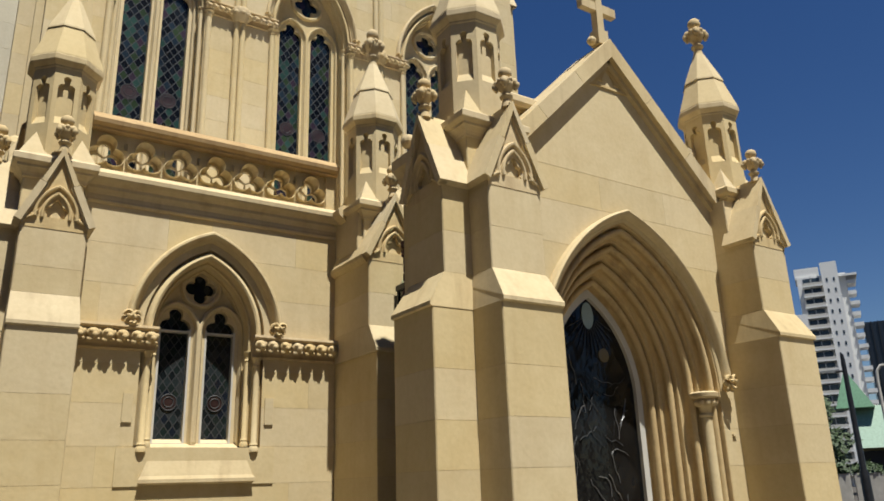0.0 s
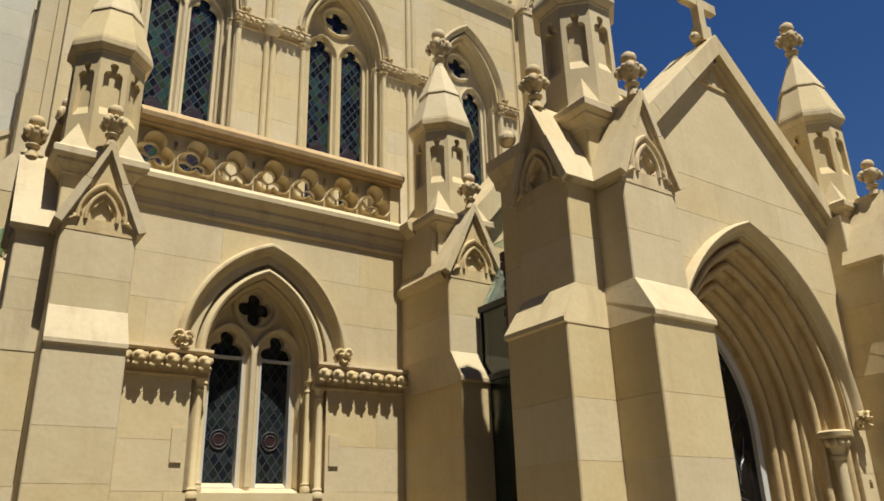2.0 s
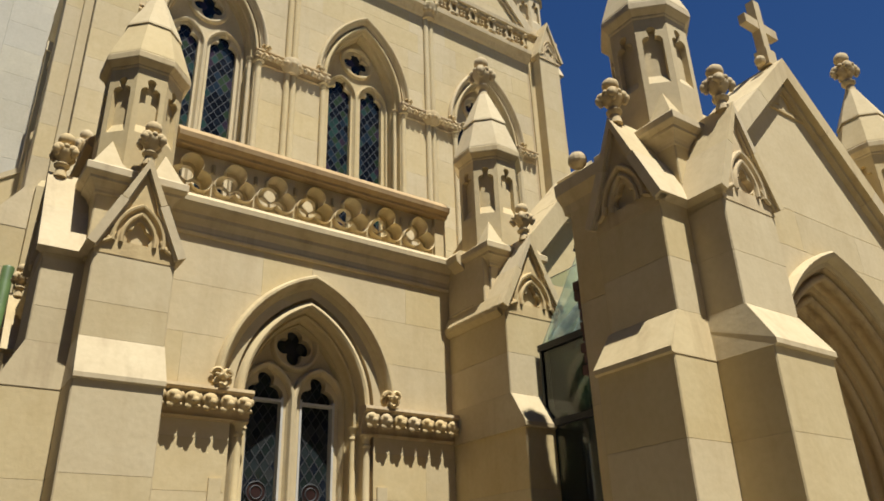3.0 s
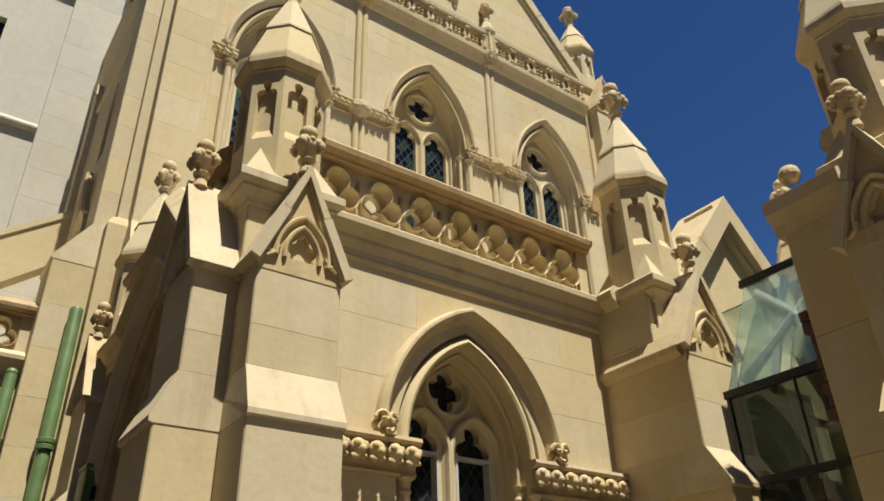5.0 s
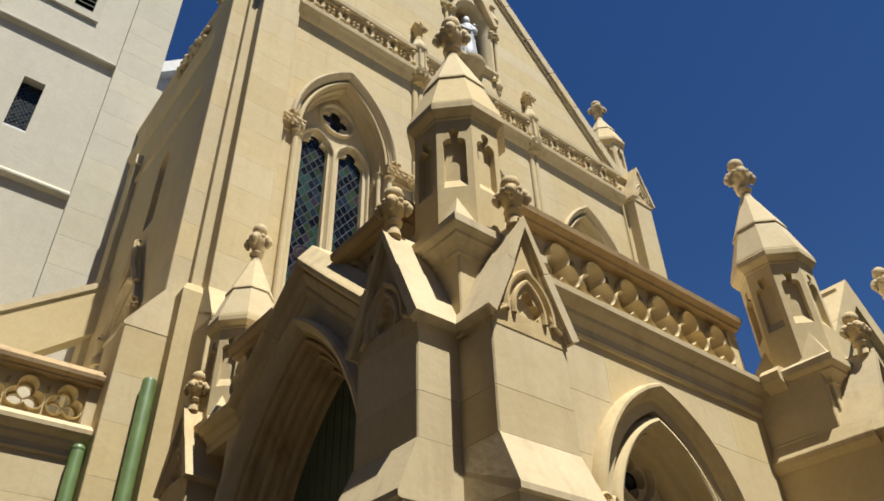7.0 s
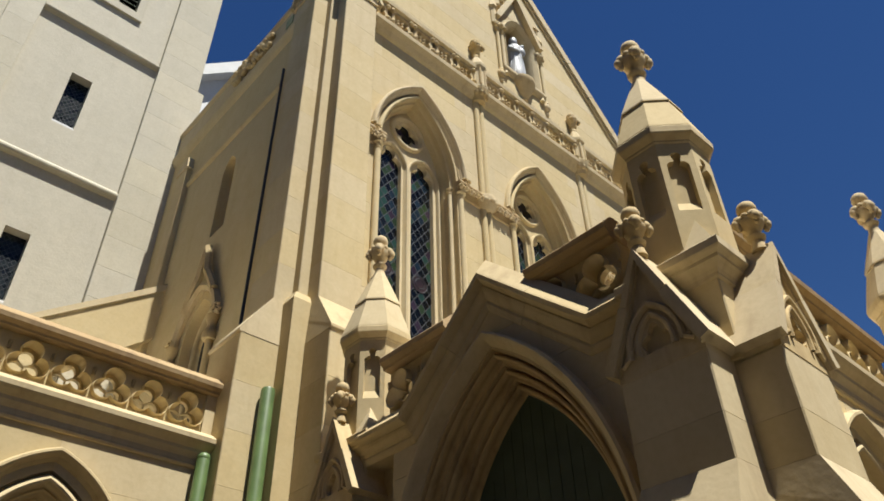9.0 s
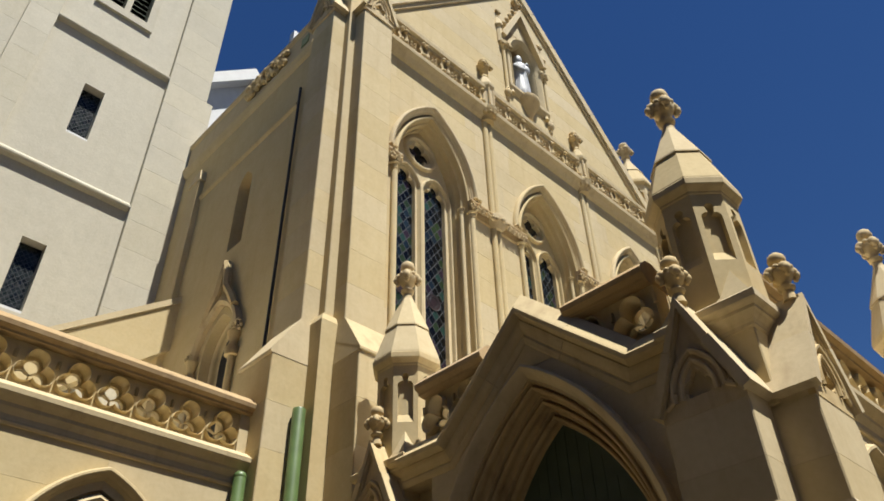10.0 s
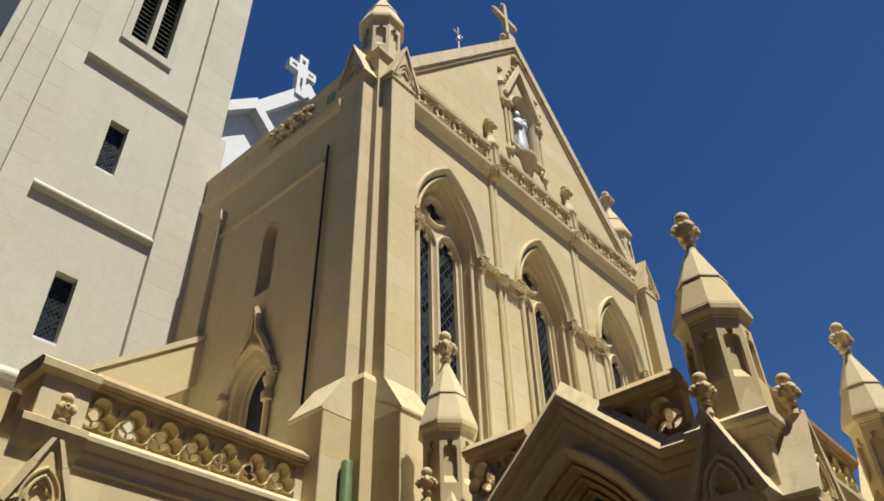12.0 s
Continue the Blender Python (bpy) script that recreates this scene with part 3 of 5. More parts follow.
        g.ball((0.062 * math.cos(a), -0.055, 0.02 + 0.062 * math.sin(a)), 0.026, (1, 1, 1.2), 7, 4)
    return g.mesh("label_stop", CARVED, 60)


STOP = label_stop()


def lattice(u0, u1, z0, z1, d, su, sz, w=0.006):
    """Diamond lead cames over a pane."""
    g = Geo()
    W, H = u1 - u0, z1 - z0
    k = sz / su
    for sgn in (1, -1):
        off = ((z0 / k - u0) if sgn > 0 else (u1 + z0 / k)) % su
        i = -int(H / sz) - 3
        while i * su < W + H / k + su:
            a = i * su + off
            pts = []
            for t in (0.0, H):
                pts.append((a + t / k, t))
            (xa, za), (xb, zb) = pts
            if xb > 0 and xa < W:
                if xa < 0:
                    za, xa = za - xa * k, 0
                if xb > W:
                    zb, xb = zb - (xb - W) * k, W
                if zb - za > 0.01:
                    A, B = (u0 + xa, z0 + za), (u0 + xb, z0 + zb)
                    if sgn < 0:
                        A, B = (u1 - xa, z0 + za), (u1 - xb, z0 + zb)
                    g.loft([[(P[0] - w, d, P[1]), (P[0] - w * 0.8, d - w * 0.3, P[1]), (P[0] + w * 0.8, d - w * 0.3, P[1]), (P[0] + w, d, P[1])] for P in (A, B)])
            i += 1
    return g


def pointed_window(m, arch, zsill, lights, light_w, name, label, glass, lat, reveal=0.31, hood=(0.155, 0.245), group="", medals=(), quat=(0.30, 0.74), head=0.09, rim=0.12):
    """A moulded two-light window with cusped heads and a quatrefoil; wall face at d 0."""
    root = thing(name, m, label, "window", group)
    R = reveal
    g = arch.sweep(Geo(), [(0.175, 0.06), (0.13, 0.06), (0.115, 0.035), (0.10, 0.03), (0.085, 0.05), (0.075, 0.065), (0.062, 0.045), (0.052, 0.008), (0.036, -0.014), (0.016, -0.02), (-0.002, -0.010), (-0.008, 0.014), (0.002, 0.05), (-0.004, 0.085), (-0.018, 0.10), (-0.034, 0.088), (-0.046, 0.10), (-0.048, 0.125), (-0.040, 0.16), (-0.046, 0.20), (-0.060, 0.215), (-0.070, 0.205), (-0.076, 0.23), (-0.074, R - 0.02), (-0.078, R)], zsill - 0.02, 18)
    part("jamb_moulding", g, STONE, root, smooth=40)
    a, b = hood
    wd = b - a
    g = arch.sweep(Geo(), [(a - 0.005, 0.06), (a - 0.01, 0.005), (a + 0.002, -0.012), (a + 0.012, -0.03), (a + wd * 0.22, -0.035), (a + wd * 0.28, -0.055), (a + wd * 0.42, -0.078), (a + wd * 0.62, -0.092), (a + wd * 0.82, -0.09), (b - 0.006, -0.075), (b + 0.004, -0.045), (b, -0.01), (b, 0.03)], None, 18)
    part("hood_mould", g, COPING, root, smooth=40)
    for s in (-1, 1):
        part("label_stop", STOP, None, root, at=pose(s * (arch.w + (a + b) / 2), 0.0, arch.zs + 0.05) @ Matrix.Diagonal((s, 1, 1, 1)))
    inner = arch.line(-0.065, zsill, 14)
    zh = arch.zs + head
    holes = [cusped(light_w, zsill + 0.015, zh, u, 1.15, 26) for u in lights]
    q = arch.w * quat[0]
    zq = arch.zs + (arch.top(-0.065) - arch.zs) * quat[1]
    holes.append(foil(4, q, (0, zq), 48, math.pi / 2, 0.44))
    t = Geo().plate(inner, [h[::-1] for h in holes], reveal - 0.03, reveal + 0.06, None, 0.95)
    rows = []
    for rr, dd in ((1.08, reveal - 0.02), (1.09, reveal - 0.06), (1.18, reveal - 0.085), (1.30, reveal - 0.085), (1.38, reveal - 0.06), (1.40, reveal - 0.02)):
        rows.append([(rr * q * math.cos(i * 0.19635), dd, zq + rr * q * math.sin(i * 0.19635)) for i in range(32)])
    t.loft(rows, ring=True)
    mw = abs(lights[1] - lights[0]) / 2 - light_w
    for s in (-1, 1):
        sub = Arch(light_w + mw * 0.72, zh - light_w * 0.2, light_w * 1.75, lights[0 if s < 0 else 1])
        sub.sweep(t, [(-0.016, reveal - 0.01), (-0.014, reveal - 0.055), (0.0, reveal - 0.085), (0.018, reveal - 0.09), (0.032, reveal - 0.075), (0.038, reveal - 0.02)], zsill + 0.02, 12)
    part("tracery", t, STONE, root, smooth=30)
    part("mullion", Geo().loft([[(u, d, z) for u, d in ((-mw * 0.9, reveal), (-mw * 0.5, reveal - 0.05), (-mw * 0.25, reveal - 0.085), (mw * 0.25, reveal - 0.085), (mw * 0.5, reveal - 0.05), (mw * 0.9, reveal))] for z in (zsill, zh - light_w * 0.1)]), STONE, root)
    for u in lights:
        x0, x1 = u - light_w - 0.01, u + light_w + 0.01
        zt = zh + light_w * 1.5
        pane = part("glass_pane", Geo().box(x0, x1, reveal + 0.035, reveal + 0.045, zsill, zt), glass, root)
        part("lead_lattice", lattice(x0, x1, zsill, zt, reveal + 0.034, lat[0], lat[1], lat[2]), LEAD, pane)
        for zm, rm in medals:
            ring = [(u + rm * math.cos(i * 0.2618), zm + rm * math.sin(i * 0.2618)) for i in range(24)]
            part("medallion", Geo().prism(ring, reveal + 0.028, reveal + 0.034), MEDAL, pane, "round red and dark stained medallion")
            for rr in (rm * 0.62, rm * 1.02):
                part("medallion_ring", Geo().tube([(u + rr * math.cos(i * 0.2618), reveal + 0.028, zm + rr * math.sin(i * 0.2618)) for i in range(25)], 0.006, 5), LEAD, pane)
        if not rim:
            continue
        fr = Geo()
        fw = light_w * rim
        for bx in ((x0 + 0.008, x0 + 0.008 + fw, zsill, zh), (x1 - 0.008 - fw, x1 - 0.008, zsill, zh), (x0 + 0.008 + fw, x1 - 0.008 - fw, zsill, zsill + fw), (x0 + 0.008 + fw, x1 - 0.008 - fw, zh - 0.02 - fw, zh - 0.02)):
            fr.box(bx[0], bx[1], reveal - 0.036, reveal + 0.034, bx[2], bx[3])
        part("window_frame", fr, FRAME, pane, "thin pale window frame")
    top = Geo()
    qp = [(q * 1.1 * math.cos(i * 0.2618), zq + q * 1.1 * math.sin(i * 0.2618)) for i in range(24)]
    top.prism(qp, reveal + 0.035, reveal + 0.045)
    part("quatrefoil_pane", top, glass, root)
    return root


def shaft(parent, u, d, z0, z1, r, name="shaft"):
    """A slender engaged shaft with a moulded base and bell capital."""
    g = Geo().lathe([(r * 1.7, z0 - 0.05), (r * 1.75, z0 - 0.02), (r * 1.35, z0), (r * 1.5, z0 + 0.015), (r, z0 + 0.035), (r, z1 - 0.10), (r * 1.25, z1 - 0.092), (r * 1.25, z1 - 0.08), (r * 1.02, z1 - 0.072), (r * 1.2, z1 - 0.03), (r * 1.8, z1 - 0.01), (r * 1.8, z1)], 12, (u, d))
    return part(name, g, STONE, parent, smooth=35)


# ---- ground ----
g = Geo().box(-600, 600, -600, 600, -0.5, 0.0)
single("ground", g, paint_mat("dull_asphalt", (0.052, 0.044, 0.034), 0.9, vary=0.15), "dull grey-brown asphalt ground round the church", "ground", "structure")

# pale slabs below the view, added as a reflector that lifts the upright faces
paving = thing("bounce_paving", Matrix.Identity(4), "unseen pale paving added to bounce sunlight onto the walls", "paving", kind="structure")
pale_stone = paint_mat("pale_bounce_paving", (0.22, 0.19, 0.135), 0.85, vary=0.12)
for i in range(13):
    for j in range(19):
        part("paving_slab", Geo().box(0.3 + 1.2 * i + 0.004, 1.5 + 1.2 * i - 0.004, -15.6 + 1.2 * j + 0.004, -14.4 + 1.2 * j - 0.004, 0.0, 0.012), pale_stone, paving)

# plain unseen walls, all behind the walk, added to hold back low sky light
shade_brick = paint_mat("unseen_wall_brown", (0.07, 0.05, 0.035), 0.9, vary=0.25)
single("wall_forecourt_west", Geo().box(-8.2, -7.4, -32.0, 26.0, -0.02, 12.0), shade_brick, "unseen plain brown wall added to block the western sky", "wall", "structure")
single("wall_forecourt_south", Geo().box(-8.2, 40.0, -32.5, -31.5, -0.02, 24.0), shade_brick, "unseen plain brown wall added to block the low southern sky", "wall", "structure")

# ---- narthex: front range with piers, parapet and windows ----
AX = 5.15                       # axis of narthex and porch
NY = 7.25                       # narthex front face
win_arch = Arch(0.50, 3.08, 0.76)


def mirror(x):
    return 2 * AX - x


def narthex_bay(m, name, u0, u1, cu, dz, label, seed):
    """One bay of wall with its blocks, string courses and window. Wall face at d 0."""
    wall = thing(name, m, label, "wall", kind="structure")
    a = Arch(0.50, 3.08 + dz, 0.76, cu)
    zs = 1.69 + dz
    hole = [(cu - 0.58, 2.0 + dz)] + a.line(0.08, 2.0 + dz)[1:-1] + [(cu + 0.58, 2.0 + dz)]
    part("wall_core", Geo().plate([(u0, -0.02), (u1, -0.02), (u1, 4.31 + dz), (u0, 4.31 + dz)], [hole[::-1]], 0.0035, 0.45), JOINT, wall)
    js = [-0.02] + [j + dz for j in (0.35, 0.72, 1.05, 1.36, 1.69, 2.03, 2.40, 2.75, 3.11, 3.48, 3.86, 4.29)]
    ashlar(wall, u0, u1, js, [(a, 0.08, 2.0 + dz)], 1.25, seed)
    boss_string(wall, u0, cu - 0.455, 2.87 + dz, 3.10 + dz)
    boss_string(wall, cu + 0.455, u1, 2.87 + dz, 3.10 + dz)
    ap = Geo()
    ap.box(cu - 0.72, cu + 0.72, -0.012, 0.0, 1.69 + dz, 2.02 + dz)
    part("apron", ap, STONE, wall)
    for s in (-1, 1):
        part("stone_nib", Geo().soft_box(cu + s * 0.655 - 0.045, cu + s * 0.655 + 0.045, -0.016, 0.002, 2.236 + dz, 2.49 + dz, 0.004), STONE, wall)
    return wall


def narthex_window(m, dz, name="pointed_window"):
    """Window with its jamb shafts and sloping sill, centred on local x 0."""
    a = Arch(0.50, 3.08 + dz, 0.76)
    w = pointed_window(m, a, 2.06 + dz, (-0.222, 0.222), 0.150, name, "two-light pointed stone window with dark leaded diamond panes", GLASS_N, (0.082, 0.118, 0.005), medals=((2.46 + dz, 0.075),), group="narthex windows")
    for s in (-1, 1):
        shaft(w, s * 0.515, 0.0, 2.03 + dz, 2.88 + dz, 0.028)
        shaft(w, s * 0.45, 0.10, 2.08 + dz, 2.95 + dz, 0.024)
    g = Geo()
    prof = [(0.30, 2.075), (0.27, 2.07), (0.02, 1.975), (0.0, 1.955), (-0.042, 1.775), (-0.056, 1.745), (-0.056, 1.715), (-0.02, 1.70), (0.02, 1.70), (0.30, 1.75)]
    wid = [0.415, 0.415, 0.43, 0.435, 0.505, 0.525, 0.525, 0.51, 0.41, 0.40]
    g.loft([[(s * ww, d, z + dz) for (d, z), ww in zip(prof, wid)] for s in (-1, 1)], ring=True, caps=True)
    part("sill", g, COPING, w, "smooth sloping stone sill")
    return w


narthex_bay(facing(0, NY), "wall_narthex_west_bay", 0.62, 3.42, 2.06, 0, "cream ashlar limestone wall with fine joints", 3)
narthex_window(facing(2.06, NY), 0.0)
parapet("parapet", facing(0, NY), 0.86, 3.42, 4.53, "cream stone parapet pierced with a row of trefoils", first=1.01)
narthex_bay(facing(0, NY), "wall_narthex_east_bay", mirror(3.42), mirror(0.62), mirror(2.06), 0, "cream ashlar limestone wall with fine joints", 4)
narthex_window(facing(mirror(2.06), NY), 0.0)
parapet("parapet", facing(0, NY), mirror(3.42), mirror(0.86), 4.53, "cream stone parapet pierced with a row of trefoils")

P1 = (0.62, 7.42)
P0 = (0.62, 10.48)
P2 = (3.71, 6.98)
pier(*P1, label="cream limestone corner pier with two gablets and octagonal turret", over=dict(s0=2.95, s1=3.24, hwl=0.266, pl=0.605), off=(-0.03, -0.07))
pier(*P0, sides=(-90,), label="cream limestone pier with a gablet and turret beside the nave", over=dict(p=0.38, pl=0.52, s0=2.97, s1=3.24, g0=4.02, g1=4.70, back=0.02))
pier(*P2, sides=(0,), deep=True, label="cream limestone buttress with gablet and turret beside the glass link", off=(0.01, -0.04))
pier(mirror(P2[0]), P2[1], sides=(0,), deep=True, label="cream limestone buttress with a gablet and octagonal turret")
pier(mirror(P1[0]), P1[1], sides=(0, 90), label="cream limestone corner pier with two gablets and octagonal turret")

# eave moulding on the flank of the inner buttress
for x, s in ((P2[0] - 0.30, -1), (mirror(P2[0]) + 0.30, 1)):
    b = Geo().loft([[(x + s * d, y, z) for d, z in ((-0.04, 3.78), (0.012, 3.79), (0.05, 3.83), (0.055, 3.87), (0.0, 3.98), (-0.04, 4.0))] for y in (6.50, NY)], ring=True, caps=True)
    single("eave_moulding", b, COPING, "weathered stone eave moulding on a buttress flank", "moulding", "structure")
    single("turret_stem", Geo().soft_box(min(x, x - s * 0.55), max(x, x - s * 0.55), 6.72, NY, 3.9, 4.40), STONE, "plain stone block under a turret", "stonework", "structure")
    c = Geo().loft([[(x + s * d, y, z) for d, z in ((-0.5, 4.36), (0.0, 4.37), (0.08, 4.44), (0.09, 4.50), (0.04, 4.55), (-0.5, 4.56))] for y in (6.98, NY - 0.12)], ring=True, caps=True)
    single("cap_moulding", c, COPING, "stone cap moulding returning to the cornice", "moulding", "structure")

# end wall with the gabled side door (faces -x)
EX, DC = 0.37, 8.83
end = facing(EX, DC, -90)
door_arch = Arch(0.96, 2.96, 1.697)
wall = thing("wall_narthex_end", end, "cream limestone end wall round a deep pointed doorway", "wall", kind="structure")
for s in (-1, 1):
    jamb = [(-(s) * u, z) for u, z in door_arch.line(0.0, -0.02, 16)[:18] if z < 4.30]
    far = 1.40 if s > 0 else 1.07
    jamb = [(s * abs(u), z) for u, z in jamb] + [(s * door_arch.half(4.31), 4.31), (s * far, 4.31), (s * far, -0.02)]
    part("wall_core", Geo().plate(jamb, [], 0.006, 0.6), JOINT, wall)
ashlar(wall, -1.07, 1.20, [-0.02, 0.36, 0.73, 1.08, 1.42, 1.78, 2.15, 2.5, 2.87, 3.25, 3.65, 4.02, 4.36], [(door_arch, 0.0, -0.02)], 0.6, 8)
stack(wall, -1.45, -1.068, 0.17, 0.6, [-0.02, 0.36, 0.73, 1.08, 1.42, 1.78, 2.15, 2.5, 2.87, 3.25, 3.65, 4.02, 4.36], Matrix.Identity(4))
# gable stones over the arch, flush with the wall
for s in (-1, 1):
    crown = [(s * abs(u), z) for u, z in door_arch.line(0.0, None, 16)[:17] if z > 4.37]
    part("gable_stone", Geo().plate([(s * 1.0, 4.363), (s * door_arch.half(4.363), 4.363)] + crown + [(s * 0.001, 4.76), (s * 0.58, 4.76)], [], 0.0, 0.3), STONE, wall)
part("gable_stone", Geo().plate([(-0.57, 4.763), (0.22, 4.763), (0.22, 5.09), (0.0, 5.30)], [], 0.0, 0.3), STONE, wall)
part("gable_stone", Geo().plate([(0.223, 4.763), (0.57, 4.763), (0.223, 5.087)], [], 0.0, 0.3), STONE, wall)


def mitred(geo, path, prof):
    """Draws the profile [(depth, height)...] along a bent level-and-raking line, mitred at its corners."""
    rows = []
    for i, (u, z) in enumerate(path):
        dirs = []
        for p, q in ((i - 1, i), (i, i + 1)):
            if p >= 0 and q < len(path):
                l = math.hypot(path[q][0] - path[p][0], path[q][1] - path[p][1])
                dirs.append(((path[q][0] - path[p][0]) / l, (path[q][1] - path[p][1]) / l))
        ns = [(-dz, du) for du, dz in dirs]
        nu, nz = sum(n[0] for n in ns) / len(ns), sum(n[1] for n in ns) / len(ns)
        k = 1 / (nu * nu + nz * nz)
        rows.append([(u + nu * k * h, d, z + nz * k * h) for d, h in prof])
    return geo.loft(rows, ring=True, caps=True)


raking = [(0.16, -0.245), (-0.004, -0.245), (-0.012, -0.23), (-0.02, -0.20), (-0.012, -0.18), (-0.03, -0.165), (-0.05, -0.125), (-0.055, -0.10), (-0.045, -0.09), (-0.085, -0.075), (-0.108, -0.062), (-0.114, -0.03), (-0.104, -0.016), (0.0, 0.10), (0.20, 0.11), (0.20, -0.12)]
for path in ([(-1.40, 4.48), (-0.91, 4.48), (-0.46, 4.885)], [(-0.458, 4.887), (0.0, 5.31), (0.458, 4.887)], [(0.46, 4.885), (0.91, 4.48), (1.20, 4.48)]):
    part("gable_coping", mitred(Geo(), path, raking), COPING, wall)


def orders(geo, arch, n, step, depth, zb):
    """Receding rolls and hollows of a deep doorway."""
    prof = [(0.0, 0.0)]
    o, d = 0.0, 0.0
    for i in range(n):
        for po, pd in ((-0.09, 0.0), (-0.12, 0.06), (-0.13, 0.30), (-0.15, 0.50), (-0.23, 0.63), (-0.31, 0.62), (-0.33, 0.54), (-0.30, 0.40), (-0.34, 0.25), (-0.44, 0.15), (-0.57, 0.13), (-0.70, 0.19), (-0.78, 0.30), (-0.80, 0.44), (-0.76, 0.56), (-0.69, 0.68), (-0.70, 0.86), (-0.80, 0.97), (-0.92, 0.985), (-1.0, 1.0)):
            prof.append((o + po * step, d + max(0, pd) * depth + (pd * 0.5 if pd < 0 else 0)))
        o, d = o - step, d + depth
    arch.sweep(geo, prof, zb, 18)
    return prof[-1]


dw = thing("side_doorway", end, "deep moulded pointed stone doorway with a dark green door", "doorway", kind="structure")
g = Geo()
orders(g, door_arch, 3, 0.068, 0.118, -0.02)
part("arch_moulding", g, MOULDED, dw, smooth=40)
g = door_arch.sweep(Geo(), [(0.015, 0.05), (0.015, -0.015), (0.03, -0.04), (0.05, -0.085), (0.08, -0.10), (0.10, -0.09), (0.105, -0.05), (0.10, 0.02)], None, 18)
part("hood_mould", g, COPING, dw, smooth=40)
for s in (-1, 1):
    part("label_stop", STOP, None, dw, at=pose(s * 1.02, -0.01, 2.93))
    shaft(dw, s * 0.91, 0.05, 0.35, 2.82, 0.045)
inner = door_arch.line(-0.204, -0.02, 14)
leafp = part("door_leaf", Geo().prism(inner, 0.352, 0.42), GREENDOOR, dw, "dark green painted timber door")
bt = Geo()
for i in range(-7, 8):
    u = i * 0.098
    bt.box(u - 0.003, u + 0.003, 0.349, 0.354, 0.0, door_arch.zs + max(0, door_arch.top(-0.25) - door_arch.zs) * (1 - (abs(u) / 0.76) ** 1.7))
part("door_ribs", bt, GREENDOOR, leafp)
parapet("parapet", end, -1.20, -0.42, 4.53, "cream stone parapet pierced with trefoils above the side door", first=-1.02, ledge=False)
parapet("parapet", end, 0.41, 1.12, 4.53, "cream stone parapet pierced with trefoils above the side door", ledge=False)

# narthex flat roof and rear gable over the middle bay
single("narthex_roof", Geo().box(0.74, mirror(0.74), NY + 0.3, 11.6, 4.46, 4.52), PALEROOF, "flat pale metal roof behind the narthex parapet", "roof", "structure")
gp = [(AX - 1.75, 3.9), (AX + 1.75, 3.9), (AX, 5.78)]
mg = thing("middle_gable", Matrix.Identity(4), "steep cream stone gable over the middle bay", "gable", kind="structure")
part("gable_wall", Geo().prism(gp, 7.02, 7.5), STONE, mg)
part("lower_wall", Geo().box(3.9, mirror(3.9), 7.05, 7.5, -0.02, 3.9), STONE, mg)
for s in (-1, 1):
    for a, b in ((0.0, 0.33), (0.333, 0.66), (0.663, 1.0)):
        A = (AX + s * 1.75 * a, 6.02 - 2.03 * a); B = (AX + s * 1.75 * b, 6.02 - 2.03 * b)
        n = (s * 0.76 * 0.2, 0.65 * 0.2)
        part("gable_coping", Geo().prism([A, B, (B[0] - n[0], B[1] - n[1]), (A[0] - (n[0] if a else 0), A[1] - (n[1] if a else 0.30))], 6.88, 7.45), COPING, mg)
        n2 = (s * 0.76 * 0.26, 0.65 * 0.26)
        part("coping_moulding", Geo().prism([(A[0] - n[0] * 0.9, A[1] - n[1] * 0.9), (B[0] - n[0] * 0.9, B[1] - n[1] * 0.9), (B[0] - n2[0], B[1] - n2[1]), (A[0] - (n2[0] if a else 0), A[1] - (n2[1] if a else 0.40))], 6.95, 7.3), COPING, mg)

# ---- porch ----
PY = 4.72
PL, PR = (3.54, 4.79), (6.80, 4.79)
pier(*PL, sides=(0, -90), label="cream limestone corner pier of the porch with gablets and turret")
pier(*PR, sides=(0, 90), label="cream limestone corner pier of the porch with gablets and turret", off=(0.10, 0.03))
PX = 5.20
pm = facing(PX, PY)
porch_arch = Arch(1.10, 2.40, 1.548)
pw = thing("porch_front", pm, "cream limestone gabled porch front round a deep pointed arch", "wall", kind="structure")
hole = porch_arch.line(0.0, -0.02)
part("wall_core", Geo().plate([(-1.45, -0.02), (1.45, -0.02), (1.45, 4.35), (0, 5.72), (-1.45, 4.35)], [hole[::-1]], 0.004, 0.59), JOINT, pw)
ashlar(pw, -1.40, 1.40, [-0.02, 0.35, 0.72, 1.05, 1.38, 1.71, 2.05, 2.41, 2.8, 3.2, 3.62, 4.02, 4.36], [(porch_arch, 0.0, -0.02)], 0.9, 21, gap=0.0015)
part("gable_wall", Geo().prism([(-1.45, 4.363), (1.45, 4.363), (0, 5.735)], 0.0, 0.03), STONE, pw)
tr = Geo()
tr.plate([(-0.27, 5.36), (0.27, 5.36), (0, 5.66)], [lobed([(-0.12, 0, 0.05), (0.12, 0, 0.05), (0, 0.06, 0.08), (0, 0.13, 0.045), (0, 0, 0.08)], 0, math.pi, 25, (0, 5.385))], -0.016, 0.0)
part("gable_tracery", tr, CARVED, pw)
for s in (-1, 1):
    for a, b, th in ((0.0, 0.36, 0.15), (0.362, 0.70, 0.15), (0.702, 1.0, 0.15)):
        A = (s * 1.48 * a, 5.90 - 1.47 * a); B = (s * 1.48 * b, 5.90 - 1.47 * b)
        n = (s * 0.705 * th, 0.71 * th)
